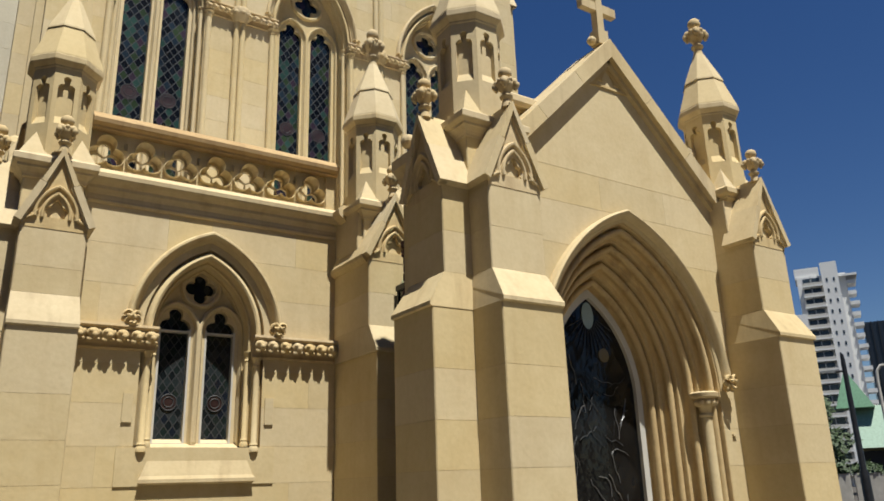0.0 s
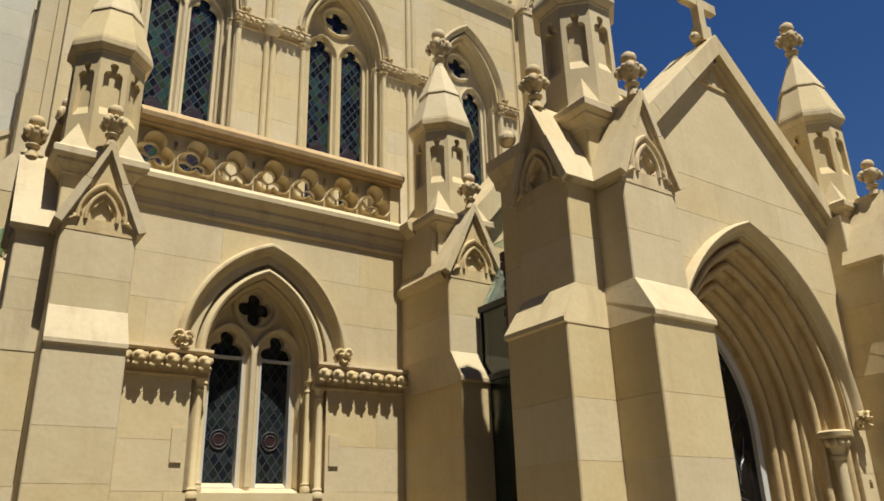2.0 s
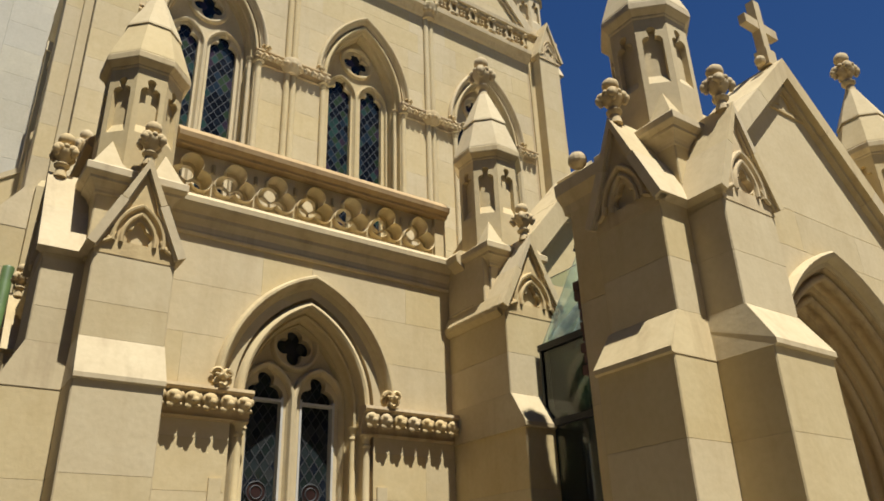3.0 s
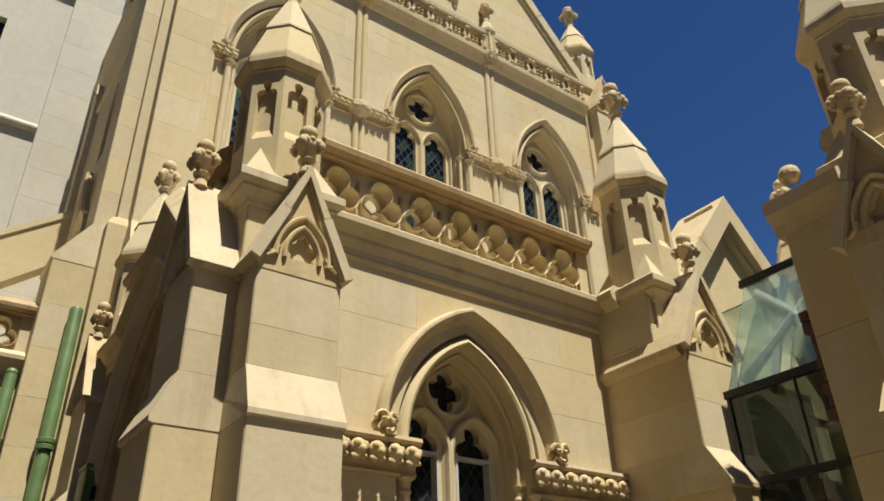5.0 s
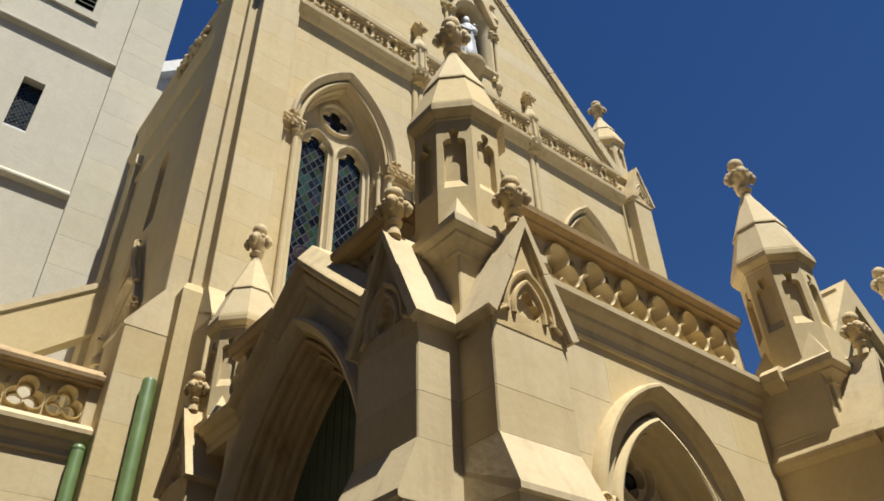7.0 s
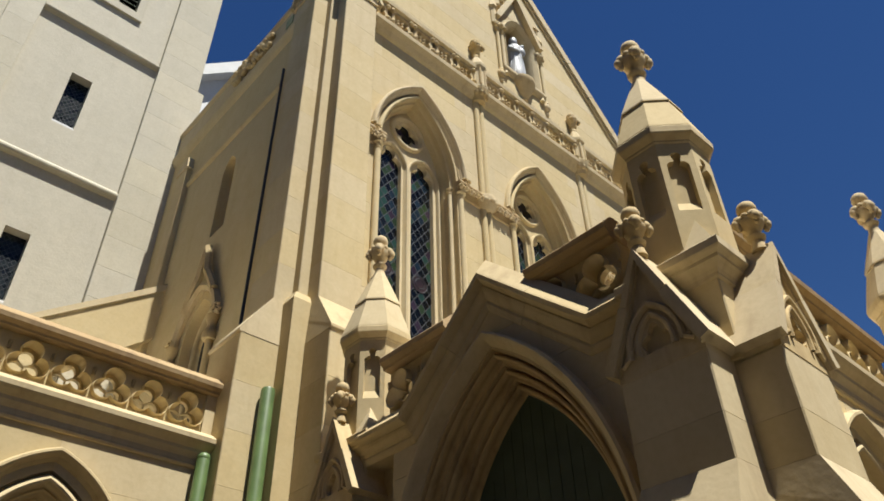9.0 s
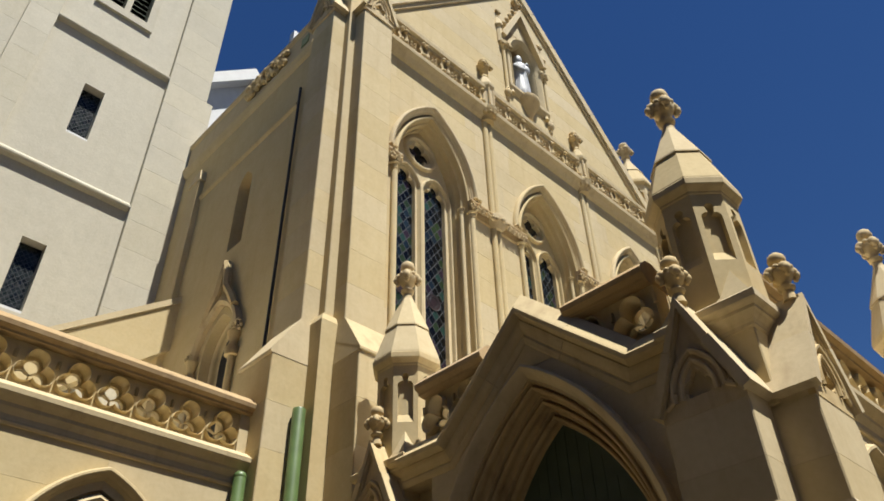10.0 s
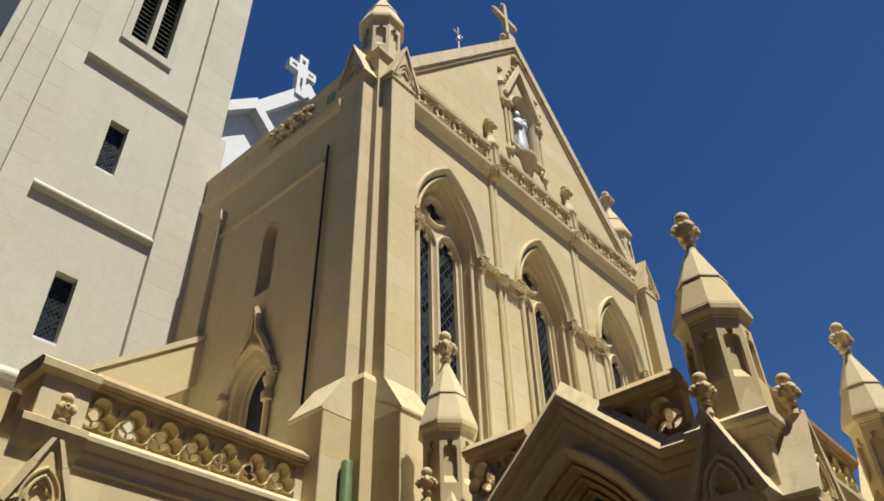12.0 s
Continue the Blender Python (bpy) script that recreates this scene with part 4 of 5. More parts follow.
        part("gable_coping", Geo().prism([A, B, (B[0] - n[0], B[1] - n[1]), (A[0] - (n[0] if a else 0), A[1] - (n[1] if a else th * 1.41))], -0.10, 0.40), COPING, pw)
        n2 = (s * 0.705 * 0.20, 0.71 * 0.20)
        part("coping_moulding", Geo().prism([(A[0] - n[0] * 0.9, A[1] - n[1] * 0.9), (B[0] - n[0] * 0.9, B[1] - n[1] * 0.9), (B[0] - n2[0], B[1] - n2[1]), (A[0] - (n2[0] if a else 0), A[1] - (n2[1] if a else 0.285))], -0.045, 0.2), COPING, pw)
    c = Geo().loft([[(u, d, z) for d, z in ((0.0, 4.28), (-0.04, 4.31), (-0.08, 4.37), (-0.085, 4.43), (0.0, 4.48), (0.3, 4.48), (0.3, 4.28))] for u in (s * 1.38, s * 1.75)], ring=True, caps=True)
    part("cornice_return", c, COPING, pw)
g = Geo()
orders(g, porch_arch, 4, 0.1235, 0.1425, -0.02)
part("arch_moulding", g, MOULDED, pw, smooth=40)
g = porch_arch.sweep(Geo(), [(0.004, 0.03), (0.004, -0.012), (0.02, -0.025), (0.03, -0.025), (0.042, -0.055), (0.06, -0.085), (0.085, -0.095), (0.102, -0.08), (0.106, -0.04), (0.10, 0.02)], None, 18)
part("hood_mould", g, COPING, pw, smooth=40)
for s in (-1, 1):
    part("label_stop", STOP, None, pw, at=pose(s * 1.16, -0.02, 2.45))
    sh = Geo().lathe([(0.085, 0.3), (0.085, 0.42), (0.06, 0.46), (0.052, 0.5), (0.052, 2.16), (0.066, 2.17), (0.066, 2.19), (0.054, 2.20), (0.07, 2.27), (0.10, 2.30)], 14, (s * 0.985, 0.10))
    col = part("column", sh, STONE, pw, smooth=35)
    cp = Geo()
    for i in range(7):
        a = math.pi * (0.9 + 1.2 * i / 6)
        cp.ball((s * 0.985 + 0.085 * math.cos(a), 0.10 + 0.085 * math.sin(a), 2.30), 0.034, (1, 1, 1.2))
    cp.lathe([(0.10, 2.33), (0.135, 2.35), (0.14, 2.385), (0.12, 2.40)], 14, (s * 0.985, 0.10))
    part("capital", cp, CARVED, col, smooth=50)
    part("stone_nib", Geo().box(s * 1.22 - 0.025, s * 1.22 + 0.025, -0.02, 0.0, 1.98, 2.0), COPING, pw)
part("parapet_wall", Geo().box(-1.45, 1.45, 0.22, 0.5, 4.3, 4.98), STONE, pw)
part("parapet_coping", Geo().loft([[(u, d, z) for d, z in ((0.16, 4.98), (0.14, 5.02), (0.14, 5.08), (0.2, 5.13), (0.52, 5.13), (0.56, 5.05), (0.56, 4.98))] for u in (-1.45, 1.45)], ring=True, caps=True), COPING, pw)
cross = Geo()
cross.box(-0.07, 0.07, -0.02, 0.10, 5.88, 6.05)
cross.loft([[(x, y, z) for x, y in ((-0.045, 0.0), (0.045, 0.0), (0.045, 0.08), (-0.045, 0.08))] for z in (6.0, 6.62)], ring=True, caps=True)
cross.box(-0.24, 0.24, 0.005, 0.075, 6.28, 6.38)
cross.ball((-0.13, 0.03, 5.90), 0.05)
cross.ball((0.13, 0.03, 5.90), 0.05)
single("gable_cross", cross, COPING, "small cream stone cross on the porch gable", "cross", m=pm)

# porch flanks
flanks = []
TOOTHING = paint_mat("dark_red_brick", (0.10, 0.05, 0.035), 0.9, vary=0.3)
for x0, x1, xc in ((3.22, 3.62, 3.22), (6.72, 7.12, 7.12)):
    s = -1 if xc < 5 else 1
    flanks.append(thing("porch_flank", Matrix.Identity(4), "cream limestone side wall of the porch in shade", "wall", kind="structure"))
    fl = flanks[-1]
    for a, b in zip([-0.02, 0.72, 1.38, 2.05, 2.80, 3.5], [0.72, 1.38, 2.05, 2.80, 3.5, 4.22]):
        part("stone_block", Geo().soft_box(x0, x1, 5.0, 5.45, a + 0.002, b - 0.002), STONE, fl)
    part("cornice", Geo().loft([[(xc + s * d, y, z) for d, z in ((-0.2, 4.2), (0.0, 4.2), (0.02, 4.26), (0.08, 4.33), (0.085, 4.42), (0.0, 4.47), (-0.2, 4.47))] for y in (5.0, 5.50)], ring=True, caps=True), COPING, fl)
    part("eave_ball", Geo().ball((xc + s * 0.02, 5.30, 4.56), 0.07, (1, 1, 1), 12, 8), CARVED, fl)
rt = random.Random(17)
for k in range(9):
    z = 3.02 + 0.075 * k
    part("toothing_brick", Geo().soft_box(3.225, 3.225 + rt.uniform(0.10, 0.2), 5.452, 5.452 + rt.uniform(0.012, 0.06), z, z + 0.062, 0.004), TOOTHING, flanks[0], "broken dark red brick end")
single("porch_roof", Geo().prism([(3.4, 4.3), (6.95, 4.3), (6.95, 4.45), (5.18, 5.72), (3.4, 4.45)], 5.12, 5.45), SLATE, "grey roof behind the porch gable", "roof", "structure")
single("porch_back_wall", Geo().plate([(3.3, -0.02), (7.0, -0.02), (7.0, 4.3), (3.3, 4.3)], [[(4.3, 0.0), (4.3, 2.6), (6.0, 2.6), (6.0, 0.0)]], 5.34, 5.45), STONE, "plain stone back wall of the porch", "wall", "structure")

# porch door: pale frame, dark leaded screen
pd = thing("porch_door", pm, "tall pointed dark glass door with wrought patterns in a pale frame", "door", kind="structure")
part("door_frame", porch_arch.sweep(Geo(), [(-0.490, 0.60), (-0.490, 0.545), (-0.56, 0.545), (-0.56, 0.60)], -0.02, 16), FRAME, pd, "pale painted door frame")
screen = part("glass_leaf", Geo().prism(porch_arch.line(-0.55, -0.02, 14), 0.585, 0.595), leaded_mat("dark_door_glass", 3.0, [(0.012, 0.012, 0.012), (0.02, 0.02, 0.02), (0.016, 0.015, 0.014)], 0.08), pd, "dark glossy glass")
rn = random.Random(5)
cz = 3.16
part("roundel", Geo().lathe([(0.0, 0), (0.095, 0.0), (0.095, 0.008), (0.0, 0.008)], 24, m=pose(0.0, 0.580, cz, 90) @ Matrix.Diagonal((0.8, 1.4, 1, 1))), paint_mat("pale_roundel_glass", (0.24, 0.30, 0.28), 0.15), screen, "pale round pane")
part("amber_pane", Geo().lathe([(0.0, 0), (0.07, 0.0), (0.07, 0.008), (0.0, 0.008)], 12, m=pose(0.17, 0.580, cz - 0.38, 90)), paint_mat("amber_glass", (0.13, 0.10, 0.045), 0.2), screen, "small amber pane")
for i in range(13):
    a = math.radians(200 + i * 140 / 12)
    part("ray_bar", Geo().tube([(0.02 + 0.095 * math.cos(a), 0.577, cz + 0.095 * math.sin(a)), (0.02 + 0.33 * math.cos(a), 0.577, cz + 0.42 * math.sin(a))], 0.005, 5), LEAD, screen)
SILVER = paint_mat("worn_silver_lead", (0.20, 0.20, 0.20), 0.45, 0.6)
for i in range(44):
    x, z, a = rn.uniform(-0.36, 0.36), rn.uniform(0.5, 2.55), rn.uniform(0, 6.28)
    pts = []
    for k in range(6):
        pts.append((x, 0.576, z))
        a += rn.uniform(-0.7, 0.7)
        x, z = max(-0.42, min(0.42, x + 0.05 * math.cos(a))), z + 0.06 * math.sin(a)
    part("wrought_tendril", Geo().tube(pts, rn.choice((0.002, 0.003, 0.004)), 5), SILVER if i % 3 else LEAD, screen)

# ---- glazed link between porch and narthex ----
gl = thing("glazed_link", Matrix.Identity(4), "green-tinted glass link with dark frames between porch and church", "glass lobby")
GX = 3.72
for y0, y1 in ((5.47, 5.90), (5.915, 6.40)):
    part("glass_pane", Geo().box(GX, GX + 0.012, y0, y1, 2.93, 3.50), DARKPANE, gl)
    part("glass_pane", Geo().box(GX, GX + 0.012, y0, y1, 0.05, 2.88), DARKPANE, gl)
    sl = Geo().loft([[(GX + 0.0, y, 3.55), (GX + 0.55, y, 4.54), (GX + 0.56, y, 4.532), (GX + 0.012, y, 3.542)] for y in (y0, y1)], ring=True, caps=True)
    part("roof_pane", sl, CLEAR, gl)
for bx in ((GX - 0.025, GX + 0.03, 5.46, 6.43, 3.495, 3.55), (GX - 0.02, GX + 0.03, 5.46, 6.42, 2.88, 2.93), (GX - 0.015, GX + 0.03, 6.40, 6.42, 0, 3.495), (GX + 0.53, GX + 0.57, 5.46, 6.44, 4.535, 4.56), (GX + 0.545, GX + 0.585, 5.46, 6.44, 4.572, 4.60), (GX - 0.012, GX + 0.02, 5.90, 5.91, 2.93, 3.495)):
    part("frame_bar", Geo().box(*bx), DARKMETAL, gl)
for y in (5.62, 6.05):
    part("rafter", Geo().loft([[(GX + 0.04, yy, 3.50), (GX + 0.58, yy, 4.50), (GX + 0.58, yy, 4.44), (GX + 0.04, yy, 3.44)] for yy in (y, y + 0.05)], ring=True, caps=True), FRAME, gl)
for y0, y1 in ((5.5, 6.30), (6.32, 5.62)):
    part("cross_brace", Geo().tube([(GX + 0.09, y0, 3.60), (GX + 0.53, y1, 4.42)], 0.04, 8), FRAME, gl, "pale steel cross brace")
part("cheek_pane", Geo().prism([(GX + 0.012, 3.0), (GX + 0.6, 3.0), (GX + 0.6, 4.35), (GX + 0.55, 4.35), (GX + 0.012, 3.6)], 6.315, 6.325), CLEAR, gl)
part("ceiling_pane", Geo().box(GX + 0.56, mirror(GX + 0.56), 5.46, 6.9, 4.40, 4.412), CLEAR, gl)
for bx in ((mirror(GX) - 0.012, mirror(GX), 5.5, 6.3, 0.05, 3.6),):
    part("glass_pane", Geo().box(*bx), CLEAR, gl)
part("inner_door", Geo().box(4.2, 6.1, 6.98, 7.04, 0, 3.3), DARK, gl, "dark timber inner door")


# ---- nave front ----
NX, NF = 4.985, 11.71            # axis and front face of the nave
nm = facing(NX, NF)
WINS = (-2.755, 0.0, 2.755)
nave = thing("wall_nave_front", nm, "tall cream ashlar nave front with three pointed windows", "wall", kind="structure")
n_arch = [Arch(0.74, 9.87, 1.42, u) for u in WINS]
na = Arch(0.40, 15.10, 0.62)
holes = [a.line(0.08, 6.0)[::-1] for a in n_arch] + [na.line(0.0, 13.97)[::-1]]
part("wall_core", Geo().plate([(-4.2, -0.02), (4.2, -0.02), (4.2, 13.1), (0, 17.72), (-4.2, 13.1)], holes, 0.0035, 0.6), JOINT, nave)
ashlar(nave, -4.0, 4.0, [4.5] + [4.95 + 0.45 * i for i in range(17)], [(a, 0.08, 6.0) for a in n_arch], 1.0, 31, gap=0.0015)
g = Geo()
rnd = random.Random(9)
z = 12.15
while z < 17.35:
    z1 = min(z + 0.42, 17.57)
    lim0, lim1 = (17.69 - z) / 1.165, max(0.02, (17.69 - z1) / 1.165)
    if z1 > 13.97 and z < na.top():
        for s in (-1, 1):
            part("stone_block", Geo().prism([(s * 0.50, z + 0.0015), (s * min(lim0, 4.15), z + 0.0015), (s * min(lim1, 4.15), z1 - 0.0015), (s * 0.50, z1 - 0.0015)], 0.0, 0.03), STONE, nave)
        z = z1
        continue
    part("stone_block", Geo().prism([(-lim0 if lim0 < 4.15 else -4.15, z + 0.0015), (lim0 if lim0 < 4.15 else 4.15, z + 0.0015), (min(lim1, 4.15), z1 - 0.0015), (-min(lim1, 4.15), z1 - 0.0015)], 0.0, 0.03), STONE, nave)
    z = z1
for s in (-1, 1):
    k = 7
    for i in range(k):
        a, b = i / k + (0.001 if i else 0), (i + 1) / k - 0.001
        A = (s * 4.25 * a, 18.10 - 4.95 * a); B = (s * 4.25 * b, 18.10 - 4.95 * b)
        n = (s * 0.758 * 0.22, 0.651 * 0.22)
        part("gable_coping", Geo().prism([A, B, (B[0] - n[0], B[1] - n[1]), (A[0] - (n[0] if i else 0), A[1] - (n[1] if i else 0.34))], -0.09, 0.55), COPING, nave)
        n2 = (s * 0.758 * 0.30, 0.651 * 0.30)
        part("coping_moulding", Geo().prism([(A[0] - n[0] * 0.9, A[1] - n[1] * 0.9), (B[0] - n[0] * 0.9, B[1] - n[1] * 0.9), (B[0] - n2[0], B[1] - n2[1]), (A[0] - (n2[0] if i else 0), A[1] - (n2[1] if i else 0.46))], -0.045, 0.3), COPING, nave)


def nave_window(u):
    a = Arch(0.74, 9.87, 1.42)
    w = pointed_window(facing(NX + u, NF), a, 6.1, (-0.315, 0.315), 0.225, "tall_window", "tall two-light pointed window with coloured leaded glass", GLASS_W, (0.14, 0.195, 0.007), reveal=0.34, hood=(0.10, 0.20), group="nave windows", medals=((8.0, 0.13), (6.9, 0.13)), quat=(0.33, 0.62), head=0.05, rim=0.0)
    for s in (-1, 1):
        shaft(w, s * 0.80, -0.02, 6.05, 9.70, 0.05)
        shaft(w, s * 0.69, 0.10, 6.05, 9.80, 0.035)
    return w


for u in WINS:
    nave_window(u)
for u0, u1 in ((-3.95, -3.465), (-2.045, -1.49), (-1.32, -0.71), (0.71, 1.32), (1.49, 2.045), (3.465, 4.0)):
    boss_string(nave, u0, u1, 9.66, 9.90, 0.11, 0.12)
for u in (-1.405, 1.405):
    g = Geo().lathe([(0.10, 9.64), (0.16, 9.72), (0.19, 9.84), (0.17, 9.9)], 12, (u, -0.02))
    for i in range(5):
        a = math.pi * (1.05 + 0.9 * i / 4)
        g.ball((u + 0.15 * math.cos(a), -0.02 + 0.15 * math.sin(a), 9.78), 0.055)
    part("shaft_band", g, CARVED, nave, smooth=50)
    for du in (-0.055, 0.055):
        part("wall_shaft", Geo().lathe([(0.055, 4.6), (0.055, 12.19)], 10, (u + du, -0.02)), STONE, nave, smooth=40)
    g = Geo().lathe([(0.10, 12.14), (0.13, 12.16), (0.11, 12.19), (0.15, 12.31), (0.21, 12.39), (0.20, 12.43)], 12, (u, -0.03))
    for i in range(6):
        a = math.pi * (1.0 + i / 5)
        g.ball((u + 0.15 * math.cos(a), -0.03 + 0.15 * math.sin(a), 12.32), 0.05)
    part("corbel_capital", g, CARVED, nave, smooth=50)

# high balustrade
bal = thing("balustrade", nm, "carved stone balustrade with pierced leaf panels across the nave front", "balustrade")
prof = [(0.0, 12.21), (-0.05, 12.24), (-0.10, 12.31), (-0.17, 12.37), (-0.18, 12.45), (-0.14, 12.49), (0.05, 12.5), (0.05, 12.21)]
part("cornice", Geo().loft([[(u, d, z) for d, z in prof] for u in (-4.05, 4.05)], ring=True, caps=True), COPING, bal)
prof = [(-0.04, 12.93), (-0.16, 12.95), (-0.17, 13.03), (-0.10, 13.09), (0.02, 13.09), (0.02, 12.93)]
part("coping", Geo().loft([[(u, d, z) for d, z in prof] for u in (-4.05, 4.05)], ring=True, caps=True), COPING, bal)
pn = Geo()
pn.plate([(-0.2, 12.5), (0.2, 12.5), (0.2, 12.93), (-0.2, 12.93)], [foil(4, 0.185, (0, 12.715), 40, math.pi / 4, 0.46)[::-1]], -0.11, -0.03, None, 0.92)
for i in range(4):
    a = math.pi / 4 + i * math.pi / 2
    pn.ball((0.06 * math.cos(a), -0.07, 12.715 + 0.06 * math.sin(a)), 0.035)
for a in (-0.2, 0.2):
    pn.ball((a, -0.12, 12.87), 0.05); pn.ball((a, -0.12, 12.57), 0.05)
me = pn.mesh("leaf_panel", CARVED, 40)
i = 0
for c0, c1 in ((-3.98, -1.52), (-1.28, 1.28), (1.52, 3.98)):
    k = int((c1 - c0) / 0.42)
    for j in range(k):
        part("leaf_panel", me, None, bal, at=pose(c0 + (j + 0.5) * (c1 - c0) / k, 0, 0))
for u in (-1.405, 1.405):
    g = Geo().loft([oct_ring(a, z, at=(u, -0.06)) for a, z in ((0.17, 12.41), (0.18, 12.45), (0.15, 12.49), (0.13, 12.52), (0.13, 12.97), (0.17, 13.03), (0.175, 13.09), (0.15, 13.11), (0.06, 13.41), (0.03, 13.43))], ring=True, caps=True)
    post = part("post", g, STONE, bal)
    for j in range(8):
        a = j * math.pi / 4 + math.pi / 8
        part("post_shaft", Geo().lathe([(0.022, 12.53), (0.022, 12.97)], 6, (u + 0.145 * math.cos(a), -0.06 + 0.145 * math.sin(a))), CARVED, post)
    part("finial", FINIAL, None, post, at=pose(u, -0.06, 13.39) @ Matrix.Scale(1.5, 4))

# niche with the statue
ni = thing("niche", nm @ Matrix.Translation((0, 0.17, 0)), "gabled carved stone niche high on the nave front", "niche", kind="structure")
part("backing", Geo().plate([(-0.62, 13.75), (0.62, 13.75), (0.62, 15.3), (0.0, 16.75), (-0.62, 15.3)], [na.line(0.0, 13.97)[::-1]], -0.05, 0.0), STONE, ni)
part("recess_back", Geo().prism(na.line(0.05, 13.9), 0.34, 0.40), STONE, ni)
part("niche_arch", na.sweep(Geo(), [(-0.02, 0.02), (-0.02, -0.12), (0.02, -0.20), (0.08, -0.26), (0.10, -0.2), (0.16, -0.2), (0.19, -0.14), (0.2, -0.05)], 13.95, 12), STONE, ni, smooth=40)
part("niche_sill", Geo().loft([[(s * 0.62, d, z) for d, z in ((-0.05, 13.72), (-0.2, 13.78), (-0.26, 13.86), (-0.26, 13.93), (-0.05, 13.97))] for s in (-1, 1)], ring=True, caps=True), COPING, ni)
for s in (-1, 1):
    part("niche_coping", Geo().prism([(0, 16.95), (s * 0.72, 15.45), (s * 0.60, 15.42), (0, 16.70)], -0.30, 0.0), COPING, ni)
    for k in range(5):
        part("crocket", Geo().ball((s * (0.12 + 0.13 * k), -0.16, 16.85 - 0.27 * k), 0.075, (1, 1, 0.9)), CARVED, ni)
    for uu in (0.53, 0.66):
        c = Geo().lathe([(0.06, 13.7), (0.045, 13.75), (0.04, 13.8), (0.04, 14.95), (0.06, 14.97), (0.045, 15.0), (0.09, 15.12), (0.10, 15.2), (0.06, 15.24)], 10, (s * uu, -0.2))
        part("niche_shaft", c, STONE, ni, smooth=40)
    cap = Geo()
    for k in range(6):
        cap.ball((s * (0.50 + 0.04 * k), -0.27 + 0.02 * (k % 3), 15.10 + 0.03 * (k % 2)), 0.06)
    part("niche_capital", cap, CARVED, ni, smooth=50)
    pin = Geo().loft([oct_ring(a, z, at=(s * 0.70, -0.16)) for a, z in ((0.08, 15.2), (0.08, 15.7), (0.12, 15.75), (0.02, 16.15))], ring=True, caps=True)
    pn2 = part("niche_pinnacle", pin, STONE, ni)
    part("finial", FINIAL, None, pn2, at=pose(s * 0.70, -0.16, 16.1) @ Matrix.Scale(0.8, 4))
    bl = Geo()
    bl.ball((s * 0.66, -0.18, 13.62), 0.09, (1, 1, 1.5)); bl.ball((s * 0.66, -0.16, 13.45), 0.055, (1, 1, 1.5))
    part("pendant", bl, CARVED, ni, smooth=50)
part("finial", FINIAL, None, ni, at=pose(0, -0.15, 16.88) @ Matrix.Scale(1.6, 4))
part("corbel", Geo().lathe([(0.06, 13.30), (0.12, 13.36), (0.10, 13.42), (0.20, 13.62), (0.26, 13.74), (0.30, 13.80), (0.30, 13.90), (0.26, 13.93)], 14, (0, -0.10)), CARVED, ni, smooth=40)
st = Geo()
D = 0.12
st.lathe([(0.19, 13.96), (0.19, 13.98), (0.205, 14.0), (0.195, 14.25), (0.165, 14.55), (0.155, 14.75), (0.18, 14.95), (0.18, 15.05), (0.12, 15.14), (0.06, 15.17), (0.055, 15.2), (0.085, 15.24), (0.097, 15.32), (0.085, 15.41), (0.045, 15.46), (0.02, 15.47)], 18, (0, D))
for k in range(7):
    a = math.pi * (1.0 + k / 6)
    st.tube([(0.20 * math.cos(a), D + 0.20 * math.sin(a), 14.0), (0.168 * math.cos(a + 0.14), D + 0.168 * math.sin(a + 0.14), 14.5), (0.155 * math.cos(a + 0.25), D + 0.155 * math.sin(a + 0.25), 14.8)], 0.014, 6)
st.ball((0.08, D - 0.14, 14.93), 0.085, (1.1, 0.8, 1.5), 10, 7)
st.ball((0.09, D - 0.15, 15.10), 0.05, (1, 1, 1.1), 10, 7)
st.tube([(-0.16, D - 0.02, 15.02), (-0.17, D - 0.12, 14.85), (-0.02, D - 0.17, 14.82)], 0.045, 8)
single("statue", st, MARBLE, "white marble draped statue standing in the niche", "statue", smooth=60, m=nm)

# cross on the nave gable
cr = Geo()
cr.box(-0.14, 0.14, -0.1, 0.2, 17.78, 18.1)
cr.ball((-0.2, 0.05, 17.95), 0.1); cr.ball((0.2, 0.05, 17.95), 0.1)
cr.box(-0.06, 0.06, 0.0, 0.12, 18.1, 19.5)
cr.box(-0.42, 0.42, 0.002, 0.118, 18.85, 18.98)
for u, z in ((-0.42, 18.915), (0.42, 18.915), (0, 19.5)):
    cr.ball((u, 0.06, z), 0.11, (1, 0.6, 1))
single("gable_cross", cr, COPING, "cream stone cross on the nave gable", "cross", m=nm @ Matrix.Translation((0, 0.05, 0.17)))

# nave corner piers
BIG = dict(hw=0.28, p=0.62, pl=0.94, s0=5.98, s1=6.52)
BIG_GAB = gablet_meshes(0.31, 0.64, 12.36, 13.36, -0.3)
BIG_TUR = turret_meshes(1.35, 1.25)


def nave_pier(x, y, sides, label):
    root = thing("nave_pier", Matrix.Translation((x, y, 0)), label, "buttress", "nave corner piers")
    k = BIG
    for turn in sides:
        m = Matrix.Rotation(radians(turn), 4, 'Z')
        stack(root, -k["hw"] - 0.03, k["hw"] + 0.03, -k["pl"], 0.0, [-0.02, 0.5, 1.0, 1.5, 2.0, 2.5, 3.0, 3.45, 3.92, 4.42, 4.95, 5.45, k["s0"]], m)
        stack(root, -k["hw"], k["hw"], -k["p"], 0.0, [k["s1"] + 0.5 * i for i in range(12)] + [12.3], m)
        wl = k["hw"] + 0.034
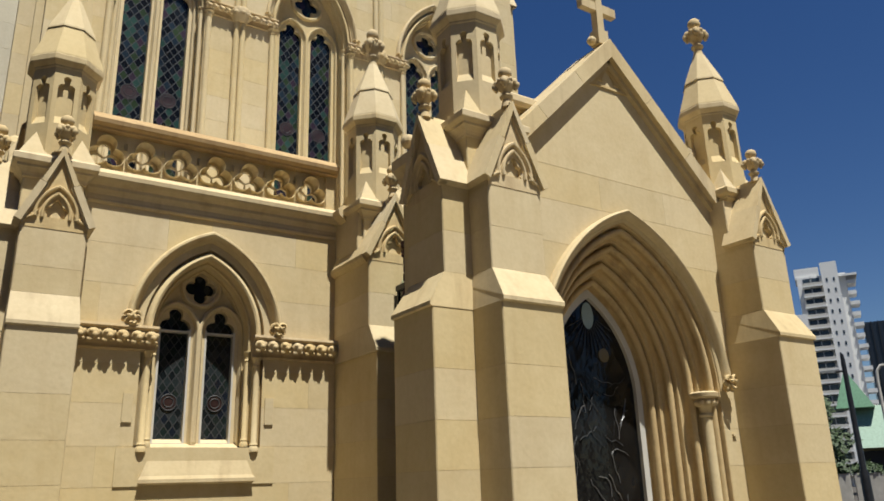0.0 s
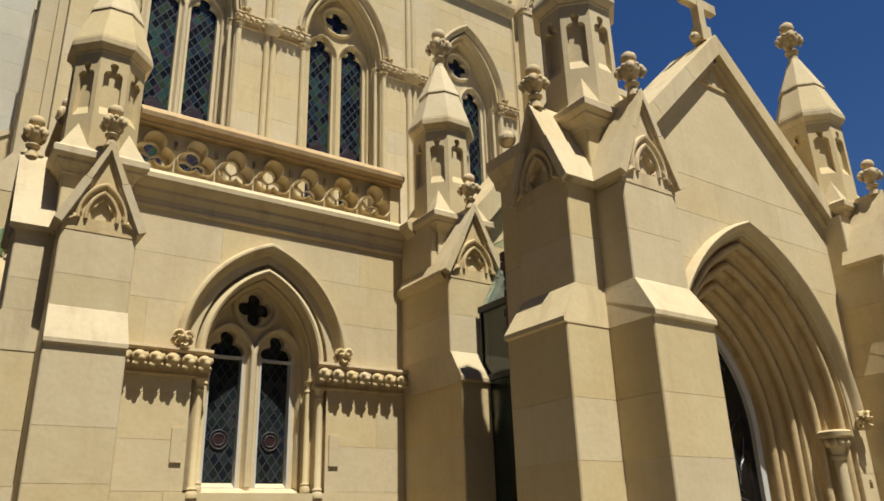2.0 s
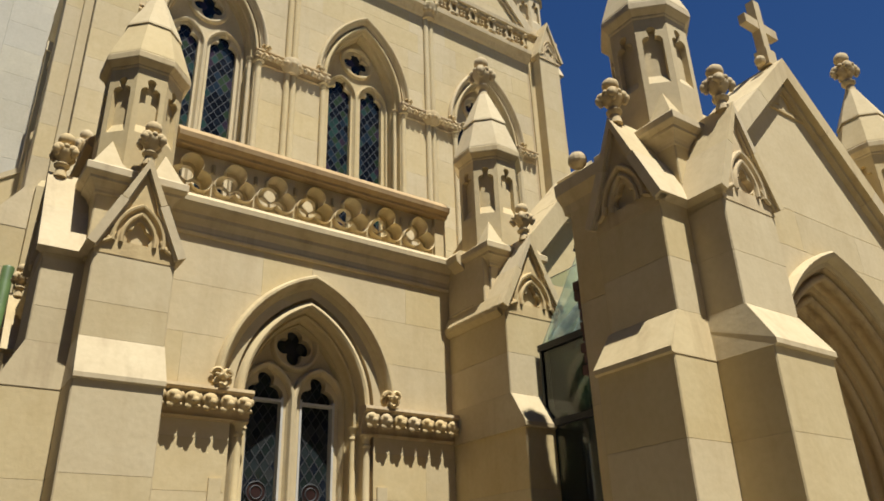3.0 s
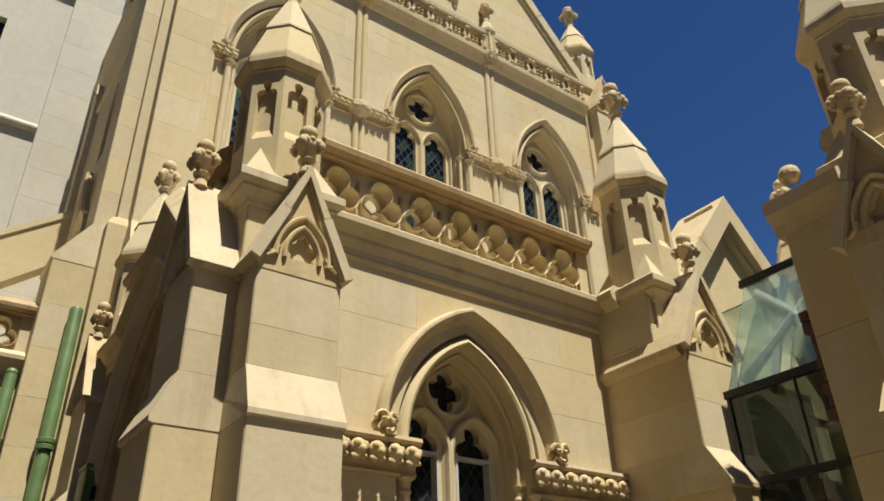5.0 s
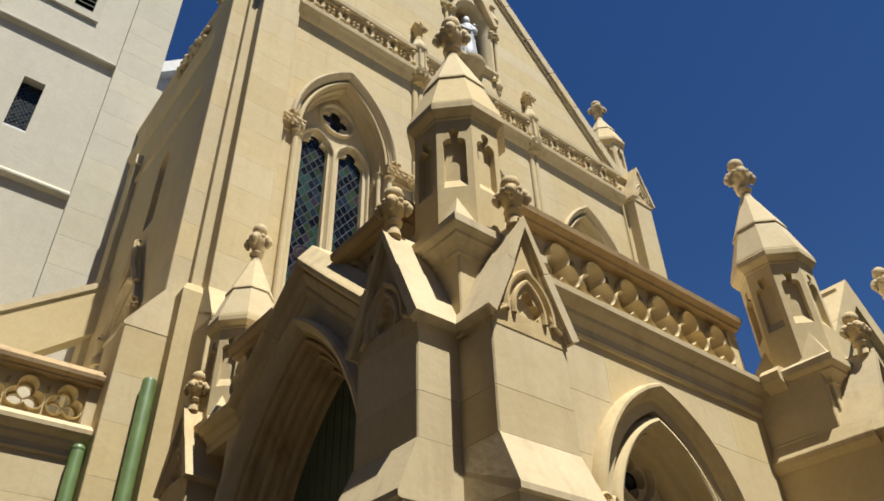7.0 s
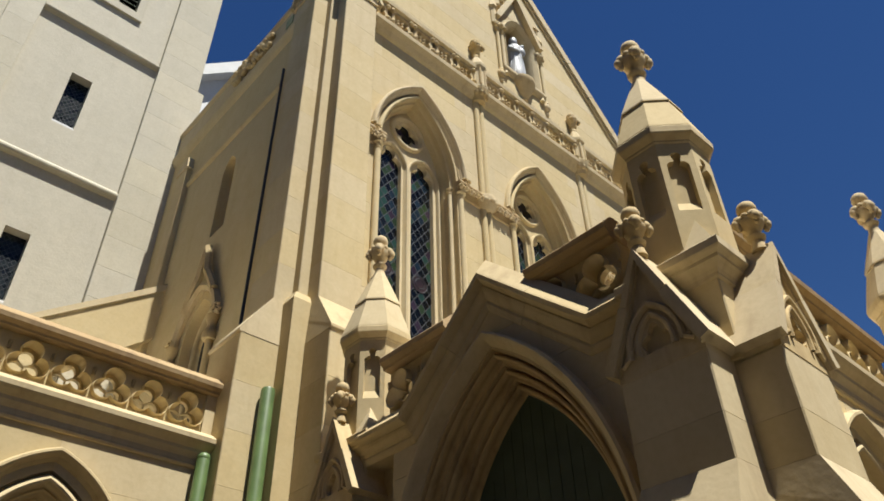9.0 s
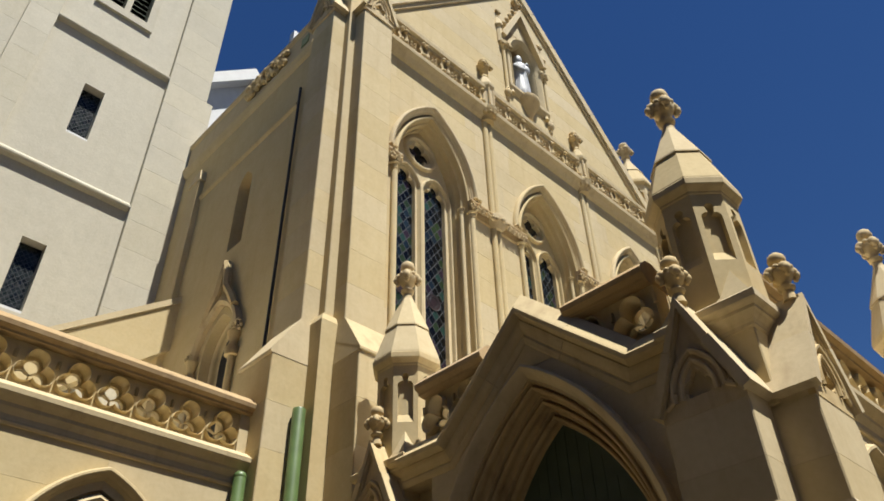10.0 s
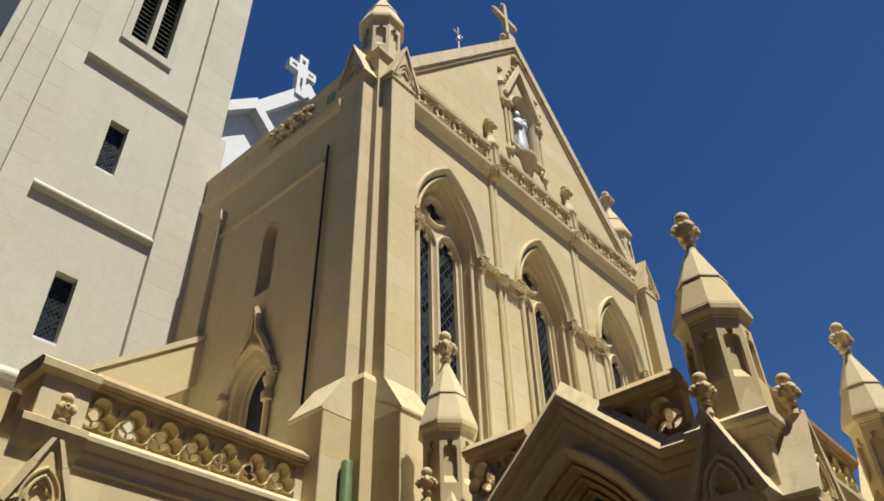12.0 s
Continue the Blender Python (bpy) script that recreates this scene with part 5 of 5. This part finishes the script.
        rows = [[(u, -k["pl"] - 0.004, k["s0"]), (u, -k["pl"] - 0.02, k["s0"] + 0.012), (u, -k["pl"] - 0.02, k["s0"] + 0.04), (u * 0.9, -k["p"], k["s1"] + 0.02), (u * 0.9, 0, k["s1"] + 0.02), (u, 0, k["s0"])] for u in (-wl, wl)]
        part("weathering", Geo().loft(rows, ring=True, caps=True, m=m), COPING, root)
        fr, tr, cops = BIG_GAB
        gab = part("gable_front", fr, None, root, at=m)
        part("tracery", tr, None, gab)
        for c in cops:
            part("coping_stone", c, None, gab)
    part("core", Geo().soft_box(-0.40, 0.40, -0.40, 0.40, -0.02, 13.0), STONE, root)
    part("core_base", Geo().loft([square_ring(0.50, -0.02), square_ring(0.50, 6.50), square_ring(0.46, 6.60), square_ring(0.38, 6.66)], ring=True, caps=True), STONE, root)
    tur, corner = None, 0
    for n, me in BIG_TUR:
        ob = part(n, me, None, tur or root, at=Matrix.Translation((0, 0, 12.95)) if tur is None else None)
        if n == "broach":
            ob.matrix_basis = Matrix.Rotation(corner * math.pi / 2, 4, 'Z')
            corner += 1
        tur = tur or ob
    part("finial", FINIAL, None, tur, at=pose(0, 0, 2.42) @ Matrix.Scale(1.9, 4))
    return root


NPX, NPY = 0.80, 12.02
nave_pier(NPX, NPY, (0, -90), "tall cream limestone corner pier of the nave with gablets")
nave_pier(9.44, NPY + 0.06, (0, 90), "tall cream limestone corner pier of the nave with gablets")

# nave side wall (faces -x) and roof
SX = 0.38
sm = facing(SX, 14.0, -90)
side = thing("wall_nave_side", sm, "cream limestone nave side wall in shade", "wall", kind="structure")
nd = Arch(0.52, 7.2, 0.75, -0.06)
bl = Arch(0.20, 10.28, 0.33, -0.12)
part("wall_core", Geo().plate([(-8.0, -0.02), (1.9, -0.02), (1.9, 13.2), (-8.0, 13.2)], [nd.line(-0.12, 3.0)[::-1], bl.line(0.0, 9.05)[::-1]], 0.0, 0.5), STONE, side)
part("parapet_band", Geo().loft([[(u, d, z) for d, z in ((0.0, 12.20), (-0.05, 12.25), (-0.09, 12.34), (-0.09, 12.42), (-0.03, 12.48), (-0.03, 12.98), (-0.07, 13.02), (-0.07, 13.10), (0.1, 13.18), (0.1, 12.20))] for u in (-8.0, 1.5)], ring=True, caps=True), STONE, side)
part("string_course", Geo().loft([[(u, d, z) for d, z in ((0.0, 11.06), (-0.04, 11.09), (-0.05, 11.13), (0.0, 11.2))] for u in (-2.3, 1.2)], ring=True, caps=True), COPING, side)
fr = Geo()
rf = random.Random(3)
for i in range(54):
    fr.ball((-0.58 + 1.32 * i / 54, -0.05 - rf.uniform(0, 0.04), 12.76 + 0.15 * math.sin(i * 1.9) + rf.uniform(-0.04, 0.04)), rf.uniform(0.045, 0.07), (1, 0.9, 1))
part("carved_frieze", fr, CARVED, side, smooth=60)
part("drip_patch", Geo().box(1.1, 1.3, -0.045, -0.03, 12.6, 12.82), GREEN, side, "green copper stain plate")
# blind lancet recess
part("blind_panel", Geo().prism(bl.line(0.02, 8.9), 0.20, 0.24), STONE, side)
part("blind_sill", Geo().loft([[(u, 0.004, 9.03), (u, 0.2, 9.26), (u, 0.2, 9.0)] for u in (-0.33, 0.09)], ring=True, caps=True), COPING, side)
# niche doorway on the nave side, with ogee gable hood
g = Geo()
orders(g, nd, 2, 0.10, 0.12, 3.0)
part("arch_moulding", g, STONE, side, smooth=40)
part("hood_mould", nd.sweep(Geo(), [(0.0, 0.0), (0.0, -0.06), (0.05, -0.10), (0.09, -0.09), (0.10, 0.0)], None, 12), CARVED, side, smooth=40)
for s in (-1, 1):
    pts = [(-0.06 + s * 0.42, -0.06, 7.75), (-0.06 + s * 0.26, -0.08, 8.02), (-0.06 + s * 0.12, -0.08, 8.2), (-0.06 + s * 0.08, -0.08, 8.45), (-0.06, -0.08, 8.68)]
    part("ogee_hood", Geo().tube(pts, 0.06, 6), CARVED, side, smooth=50)
    part("side_shaft", Geo().lathe([(0.09, 6.9), (0.10, 7.0), (0.06, 7.06), (0.05, 7.1), (0.09, 7.2), (0.10, 7.25)], 10, (-0.06 + s * 0.54, -0.05)), CARVED, side, smooth=50)
    part("label_stop", STOP, None, side, at=pose(-0.06 + s * 0.62, 0, 7.3))
    part("door_shaft", Geo().lathe([(0.05, 3.0), (0.05, 6.95)], 10, (-0.06 + s * 0.54, -0.04)), STONE, side, smooth=50)
# flat near-black sheet that stands for the shade inside the doorway
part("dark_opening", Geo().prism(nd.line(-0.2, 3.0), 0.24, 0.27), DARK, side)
part("far_pilaster", Geo().soft_box(-2.1, -1.75, -0.10, 0.05, 4.0, 11.5), STONE, side)
part("far_pilaster_cap", Geo().prism([(-2.14, 11.5), (-1.71, 11.5), (-1.75, 11.75), (-2.1, 11.62)], -0.12, 0.02), COPING, side)
single("downpipe", Geo().tube([(SX - 0.05, 12.73, 4.5), (SX - 0.04, 12.73, 11.42)], 0.022, 8), DARKMETAL, "thin dark downpipe on the nave side wall", "pipe")
single("nave_roof", Geo().prism([(SX, 12.9), (2 * NX - SX, 12.9), (NX, 17.6)], 12.2, 20.4), SLATE, "steep grey slate nave roof", "roof", "structure")
single("wall_nave_east", Geo().box(2 * NX - SX - 0.5, 2 * NX - SX, 12.2, 20.4, -0.02, 13.1), STONE, "cream limestone nave wall", "wall", "structure")
fn = Geo().tube([(NX, 13.4, 17.6), (NX, 13.4, 19.9)], 0.03, 6)
fn.box(NX - 0.2, NX + 0.2, 13.38, 13.42, 19.92, 19.99)
fn.box(NX - 0.035, NX + 0.035, 13.38, 13.42, 19.7, 20.25)
fn.ball((NX, 13.4, 19.7), 0.07)
single("ridge_finial", fn, paint_mat("grey_galvanised_metal", (0.5, 0.52, 0.55), 0.4, 0.6), "small metal cross finial on the nave ridge", "finial")

# flying buttress between nave and tower
fb = Geo().prism([(0.40, 8.80), (-1.95, 7.03), (-1.95, 6.0), (-0.9, 6.9), (0.40, 7.95)], 15.6, 15.95)
single("flying_buttress", fb, STONE, "sloping cream stone flying buttress", "buttress", "structure")
single("flying_coping", Geo().prism([(0.42, 8.93), (-1.97, 7.13), (-1.97, 7.03), (0.42, 8.81)], 15.57, 15.98), COPING, "thin stone coping on the flying buttress", "coping", "structure")

# ---- aisle wall beside the nave ----
DZ = 0.37
AY = 11.95
narthex_bay(facing(0, AY), "wall_aisle", -3.3, -0.14, -1.40, DZ, "cream limestone aisle wall with fine joints", 12)
narthex_window(facing(-1.40, AY), DZ, "aisle_window")
parapet("parapet", facing(0, AY), -2.66, -0.13, 4.53 + DZ, "pale stone parapet pierced with a row of trefoils", first=-2.53)
pier(-2.87, AY + 0.47, sides=(0, -90), dz=0.33, turret=False, label="cream stone corner pier with two gablets on the aisle")
ab = thing("parapet_block", facing(0, AY), "solid stone end block of the parapet", "parapet")
part("block", Geo().soft_box(-3.12, -2.67, -0.02, 0.4, 4.9, 5.37), STONE, ab)
part("block_coping", Geo().loft([[(u, d, z) for d, z in ((-0.03, 5.34), (-0.09, 5.38), (-0.095, 5.45), (-0.02, 5.50), (0.45, 5.52), (0.45, 5.34))] for u in (-3.19, -2.64)], ring=True, caps=True), COPING, ab)
part("block_ledge", Geo().loft([[(u, d, z) for d, z in ((0.0, 4.64), (-0.05, 4.7), (-0.12, 4.84), (-0.12, 4.9), (-0.02, 4.95), (0.4, 4.95), (0.4, 4.64))] for u in (-3.22, -2.64)], ring=True, caps=True), COPING, ab)
single("wall_aisle_end", Geo().box(-3.3, -2.85, AY + 0.45, 16.7, -0.02, 5.3), STONE, "cream limestone aisle end wall", "wall", "structure")
# white chosen so the hidden roof reflects sun onto the nave side wall
single("aisle_roof", Geo().box(-3.2, 0.38, AY + 0.27, 16.7, 4.7, 4.8), BOUNCEROOF, "low aisle roof, whitened to bounce sunlight up the nave side", "roof", "structure")

# green downpipes and box
for x, y, top, r in ((0.205, 11.634, 5.42, 0.068), (-0.22, 11.86, 4.68, 0.06)):
    pp = thing("green_downpipe", Matrix.Translation((x, y, 0)), "green painted downpipe with collars", "pipe", "downpipes")
    part("pipe", Geo().lathe([(r, 0.0), (r, top - 0.02), (r * 0.9, top)], 16), GREEN, pp, smooth=40)
    for zc in (1.6, 3.95):
        part("collar", Geo().lathe([(r * 1.05, zc - 0.06), (r * 1.3, zc - 0.05), (r * 1.3, zc - 0.01), (r * 1.12, zc), (r * 1.3, zc + 0.01), (r * 1.3, zc + 0.05), (r * 1.05, zc + 0.06)], 16), GREEN, pp, smooth=40)
    if top < 5:
        part("dome_cap", Geo().ball((0, 0, top), r * 1.02, (1, 1, 0.9), 14, 8), GREEN, pp, smooth=60)
gb = thing("green_meter_box", Matrix.Translation((0, 0, 0)), "green painted metal box beside the side door", "box")
part("box", Geo().soft_box(0.276, 0.536, 9.80, 10.06, 2.72, 3.34), GREEN, gb)
part("lid", Geo().soft_box(0.266, 0.537, 9.785, 10.07, 3.342, 3.372), GREEN, gb)
part("door", Geo().soft_box(0.292, 0.530, 9.788, 9.799, 2.75, 3.32), GREEN, gb)
part("dark_plate", Geo().soft_box(0.33, 0.50, 9.778, 9.787, 3.10, 3.20, 0.003), DARK, gb)
part("hinge", Geo().box(0.278, 0.289, 9.785, 9.799, 3.20, 3.26), GREEN, gb)

# ---- tower ----
TY = 16.7
tw = thing("tower", facing(0, TY), "tall pale grey stone bell tower with slit windows", "tower")
slits = [[(-1.86, z0), (-1.48, z0), (-1.48, z0 + 1.31), (-1.86, z0 + 1.31)] for z0 in (8.36, 12.07)]
belf = [[(-2.10, 15.82), (-1.72, 15.82), (-1.72, 18.4), (-1.91, 18.75), (-2.10, 18.4)], [(-1.60, 15.82), (-1.22, 15.82), (-1.22, 18.4), (-1.41, 18.75), (-1.60, 18.4)]]
part("panel_wall", Geo().plate([(-2.8, -0.02), (-0.4, -0.02), (-0.4, 24), (-2.8, 24)], slits + belf, 0.12, 0.6), GREYSTONE, tw)
for c0, c1 in zip([5.2 + 0.62 * i for i in range(31)], [5.2 + 0.62 * (i + 1) for i in range(31)]):
    for a, b, d in ((-4.13, -3.963, 0.22), (-3.96, -3.703, 0.13), (-3.70, -3.253, 0.06), (-3.25, -2.74, 0.0), (-0.45, 0.52, 0.0)):
        cut = b if b < 0 else (0.56 if c1 < 15 else 0.42)
        part("stone_block", Geo().soft_box(a, cut, d, 0.62 if a < -3.2 else 0.6, c0 + 0.0015, c1 - 0.0015), GREYSTONE, tw)
part("body", Geo().box(-4.08, 0.50, 0.45, 4.6, -0.02, 24), GREYSTONE, tw)
part("lower_body", Geo().box(-3.86, 0.52, 0.0, 0.6, -0.02, 5.2), GREYSTONE, tw)
for z in (7.56, 10.98, 14.54):
    part("string_course", Geo().loft([[(u, d, zz) for d, zz in ((0.12, z - 0.0), (0.03, z + 0.02), (0.01, z + 0.05), (0.01, z + 0.09), (0.13, z + 0.22))] for u in (-2.738, -0.452)], ring=True, caps=True), GREYSTONE, tw)
for sl in slits:
    u0, z0 = sl[0]
    p = part("glass_pane", Geo().box(u0, u0 + 0.38, 0.30, 0.31, z0, z0 + 1.3), GLASS_N, tw)
    part("lead_lattice", lattice(u0, u0 + 0.38, z0, z0 + 1.3, 0.295, 0.09, 0.11, 0.006), LEAD, p)
    part("slit_sill", Geo().prism([(u0, z0), (u0 + 0.38, z0), (u0 + 0.38, z0 + 0.05), (u0, z0 + 0.05)], 0.13, 0.3), WHITE, p)
for bf in belf:
    p = part("louvre_light", Geo().prism(bf, 0.38, 0.40), DARK, tw)
    for k in range(18):
        z = 15.7 + 0.155 * k
        part("louvre", Geo().loft([[(u, 0.22, z), (u, 0.24, z), (u, 0.38, z + 0.2), (u, 0.36, z + 0.2)] for u in (bf[0][0], bf[1][0])], ring=True, caps=True), GREENDOOR, p)
part("belfry_frame", Geo().plate([(-2.27, 15.62), (-1.06, 15.62), (-1.06, 19.2), (-2.27, 19.2)], belf, 0.06, 0.14), GREYSTONE, tw)

# white gables of the far crossing
wg = thing("white_crossing_gable", facing(0, 20.5), "white rendered crossing gable with a pierced white cross", "gable")
part("gable_wall", Geo().prism([(1.0, 13), (8.8, 13), (8.8, 17.6), (4.93, 22.85), (1.0, 17.6)], 0.1, 0.6), WHITE, wg)
for s in (-1, 1):
    part("fascia", Geo().prism([(NX, 23.40), (NX + s * 4.3, 17.68), (NX + s * 4.3, 16.96), (NX, 22.68)], -0.35, 0.3), WHITE, wg)
    part("low_fascia", Geo().prism([(2.35, 19.35), (2.35 + s * 2.2, 17.2), (2.35 + s * 2.2, 16.8), (2.35, 18.9)], -1.6, -1.2), WHITE, wg)
part("low_gable_wall", Geo().prism([(0.4, 13), (4.3, 13), (4.3, 17.0), (2.35, 18.95), (0.4, 17.0)], -1.25, -0.9), WHITE, wg)
crx = Geo()
crx.plate([(-0.16, 0), (0.16, 0), (0.16, 0.95), (0.5, 0.95), (0.5, 1.3), (0.16, 1.3), (0.16, 1.75), (-0.16, 1.75), (-0.16, 1.3), (-0.5, 1.3), (-0.5, 0.95), (-0.16, 0.95)], [[(-0.04, 0.2), (0.04, 0.2), (0.04, 0.75), (-0.04, 0.75)], [(-0.06, 1.4), (0.06, 1.4), (0.06, 1.6), (-0.06, 1.6)], [(-0.4, 1.07), (-0.22, 1.07), (-0.22, 1.18), (-0.4, 1.18)], [(0.22, 1.07), (0.4, 1.07), (0.4, 1.18), (0.22, 1.18)]], -0.1, 0.1)
part("cross", crx, WHITE, wg, "white cross with pierced slots", at=pose(NX - 0.42, -0.3, 22.36) @ Matrix.Scale(1.18, 4))


# ---- far city ----
# white apartment tower with balconies
ang = math.atan2(59.0, 100.0)
am = Matrix.Translation((101.73, 56.79, 0)) @ Matrix.Rotation(radians(-59.2), 4, 'Z')
ap = thing("apartment_tower", am, "white high-rise apartment tower with stacked balconies", "building")
part("wall", Geo().box(-3.2, 3.0, 0.6, 9.0, 0, 28.6), WHITE, ap)
part("stair_slab", Geo().box(0.0, 2.1, -0.4, 0.6, 0, 30.2), WHITE, ap)
part("roof_slab", Geo().box(2.1, 4.4, 0.0, 5.0, 28.0, 28.3), WHITE, ap)
part("plant_room", Geo().box(-3.4, -0.2, 1.0, 6.0, 28.6, 30.0), WHITE, ap)
blue = paint_mat("dark_blue_glass", (0.03, 0.045, 0.06), 0.1)
# white render darkened to grey: balcony shade put into the colour
shade_wall = paint_mat("shaded_white_render", (0.30, 0.31, 0.32), 0.8)
for i in range(18):
    z = 1.4 + i * 1.5
    far = -2.6 if i > 12 else -3.4
    b = part("balcony", Geo().box(far, -0.02, -0.7, 0.6, z, z + 0.22), WHITE, ap)
    part("balustrade", Geo().box(far, -0.02, -0.7, -0.66, z + 0.22, z + 0.55), FRAME, b)
    part("window", Geo().box(far + 0.15, -0.3, 0.52, 0.6, z + 0.25, z + 1.42), blue, ap)
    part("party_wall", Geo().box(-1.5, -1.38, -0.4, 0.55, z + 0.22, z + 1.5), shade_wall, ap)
    part("balcony", Geo().box(3.0, 4.0 + 0.15 * (i % 2), 0.3, 3.0, z, z + 0.5), WHITE, ap)
    for u in (0.5, 1.4):
        part("window", Geo().box(u, u + 0.22, -0.44, -0.39, z + 0.5, z + 1.0), blue, ap)
part("low_wing", Geo().box(-7.0, -2.6, -1.2, 3.0, 0, 23.0), WHITE, ap)

dark_glass = paint_mat("dark_curtain_wall", (0.014, 0.018, 0.026), 0.25, vary=0.3)
dm = Matrix.Translation((157.8, 81.2, 0)) @ Matrix.Rotation(radians(-62), 4, 'Z')
ot = thing("office_tower", dm, "dark glass office tower", "building")
part("wall", Geo().box(0, 26, 0, 20, 0, 31.4), dark_glass, ot)
for i in range(20):
    part("mullion", Geo().box(i * 1.3 + 0.05, i * 1.3 + 0.2, -0.25, 0.0, 0, 31.5), DARKMETAL, ot)

# green copper roofs
copper = paint_mat("green_copper_roof", (0.075, 0.19, 0.105), 0.6, vary=0.2)
pale_copper = paint_mat("pale_green_roof", (0.20, 0.30, 0.225), 0.6, vary=0.12)
gm = Matrix.Translation((61.1, 33.9, 0)) @ Matrix.Rotation(radians(-61), 4, 'Z')
gh = thing("green_roofed_building", gm, "building with green copper roofs", "building")
part("wall", Geo().box(0.4, 14, 0.8, 10, 0, 3.6), STONE, gh)
part("roof", Geo().loft([[(0.0, -0.4, 3.5), (14.5, -0.4, 3.5), (14.5, 9.5, 3.5), (0.0, 9.5, 3.5)], [(0.2, 2.2, 6.9), (14.5, 2.2, 6.9), (14.5, 7, 6.9), (0.2, 7, 6.9)]], ring=True, caps=True), pale_copper, gh)
part("spire_roof", Geo().loft([[(-0.9, 0.6, 6.7), (1.9, 0.6, 6.7), (1.9, 3.4, 6.7), (-0.9, 3.4, 6.7)], [(0.15, 1.9, 9.9), (0.25, 1.9, 9.9), (0.25, 2.0, 9.9), (0.15, 2.0, 9.9)]], ring=True, caps=True), copper, gh)
# near-black strip on the wall, painted shade below the overhanging roof
part("dark_soffit", Geo().box(0.3, 14, 0.3, 0.8, 1.4, 3.3), DARK, gh)

# tree and planters
leafm = paint_mat("dark_green_leaves", (0.035, 0.06, 0.02), 0.7, vary=0.5)
bark = paint_mat("brown_bark", (0.09, 0.065, 0.04), 0.9, vary=0.3)
tree = thing("tree", Matrix.Translation((50.6, 30.9, 0)), "leafy dark green street tree", "tree")
tg = Geo().lathe([(0.28, 0.0), (0.2, 1.0), (0.15, 2.4), (0.05, 3.6)], 10)
for k in range(6):
    a = k * 1.05
    tg.tube([(0, 0, 1.2 + 0.2 * k), (0.7 * math.cos(a), 0.7 * math.sin(a), 2.1 + 0.25 * k), (1.3 * math.cos(a), 1.3 * math.sin(a), 2.8 + 0.25 * k)], 0.06, 6)
part("trunk", tg, bark, tree, smooth=50)
rl = random.Random(14)
lg = Geo()
for cl in range(110):
    a, rr, zc = rl.uniform(0, 6.28), rl.uniform(0.2, 2.2), rl.uniform(1.0, 6.6)
    rr *= math.sqrt(max(0.1, 1 - ((zc - 3.8) / 3.0) ** 2))
    for k in range(45):
        p = Vector((rr * math.cos(a) + rl.gauss(0, 0.26), rr * math.sin(a) + rl.gauss(0, 0.26), zc + rl.gauss(0, 0.22)))
        d = Vector((rl.uniform(-1, 1), rl.uniform(-1, 1), rl.uniform(-0.6, 0.6))).normalized() * 0.22
        e = d.orthogonal().normalized() * 0.11
        lg.add([p - d, p + e, p + d, p - e], [(0, 1, 2, 3)])
crown = part("crown", lg.mesh("crown", leafm, recalc=False), None, tree)
for i, (px, py, w) in enumerate(((22.4, 13.1, 0.6), (22.85, 12.45, 0.75), (23.4, 11.5, 0.9))):
    pl = thing("planter", Matrix.Translation((px, py, 0)) @ Matrix.Rotation(ang - math.pi / 2, 4, 'Z'), "pale concrete planter with low clipped shrubs", "planter", "planters")
    part("box", Geo().soft_box(-w / 2, w / 2, 0, 0.7, 0.0, 1.62), paint_mat("pale_concrete", (0.42, 0.40, 0.36), 0.85), pl)
    sg = Geo()
    for k in range(420):
        p = Vector((rl.uniform(-w / 2, w / 2), rl.uniform(0, 0.7), 1.60 + abs(rl.gauss(0, 0.13))))
        d = Vector((rl.uniform(-1, 1), rl.uniform(-1, 1), rl.uniform(-0.3, 1))).normalized() * 0.10
        e = d.orthogonal().normalized() * 0.05
        sg.add([p - d, p + e, p + d, p - e], [(0, 1, 2, 3)])
    part("shrub", sg.mesh("shrub", leafm, recalc=False), None, pl)

# street lamps
sl = thing("street_lamp", Matrix.Translation((20.9, 11.5, 0)), "dark slim street lamp with a flat grey head", "street lamp", "street lamps")
part("pole", Geo().lathe([(0.13, 0), (0.12, 1.6), (0.085, 1.7), (0.06, 4.6), (0.04, 4.8)], 12), DARKMETAL, sl, smooth=40)
part("arm", Geo().tube([(0, 0, 4.32), (-0.12, 0.2, 4.34)], 0.03, 8), DARKMETAL, sl)
part("head", Geo().loft([[(-0.05, 0.12, 4.30), (-0.30, 0.60, 4.33), (-0.10, 0.66, 4.36), (0.10, 0.2, 4.34)], [(-0.05, 0.12, 4.40), (-0.30, 0.60, 4.38), (-0.10, 0.66, 4.41), (0.10, 0.2, 4.44)]], ring=True, caps=True), paint_mat("grey_lamp_head", (0.22, 0.23, 0.23), 0.5), sl)
cl = thing("street_lamp", Matrix.Translation((24.0, 12.25, 0)), "pale curved-top street lamp", "street lamp", "street lamps")
part("pole", Geo().tube([(0, 0, 0), (0, 0, 4.3), (0.02, -0.03, 4.6), (0.08, -0.12, 4.75), (0.2, -0.35, 4.78)], 0.045, 10), FRAME, cl, smooth=50)
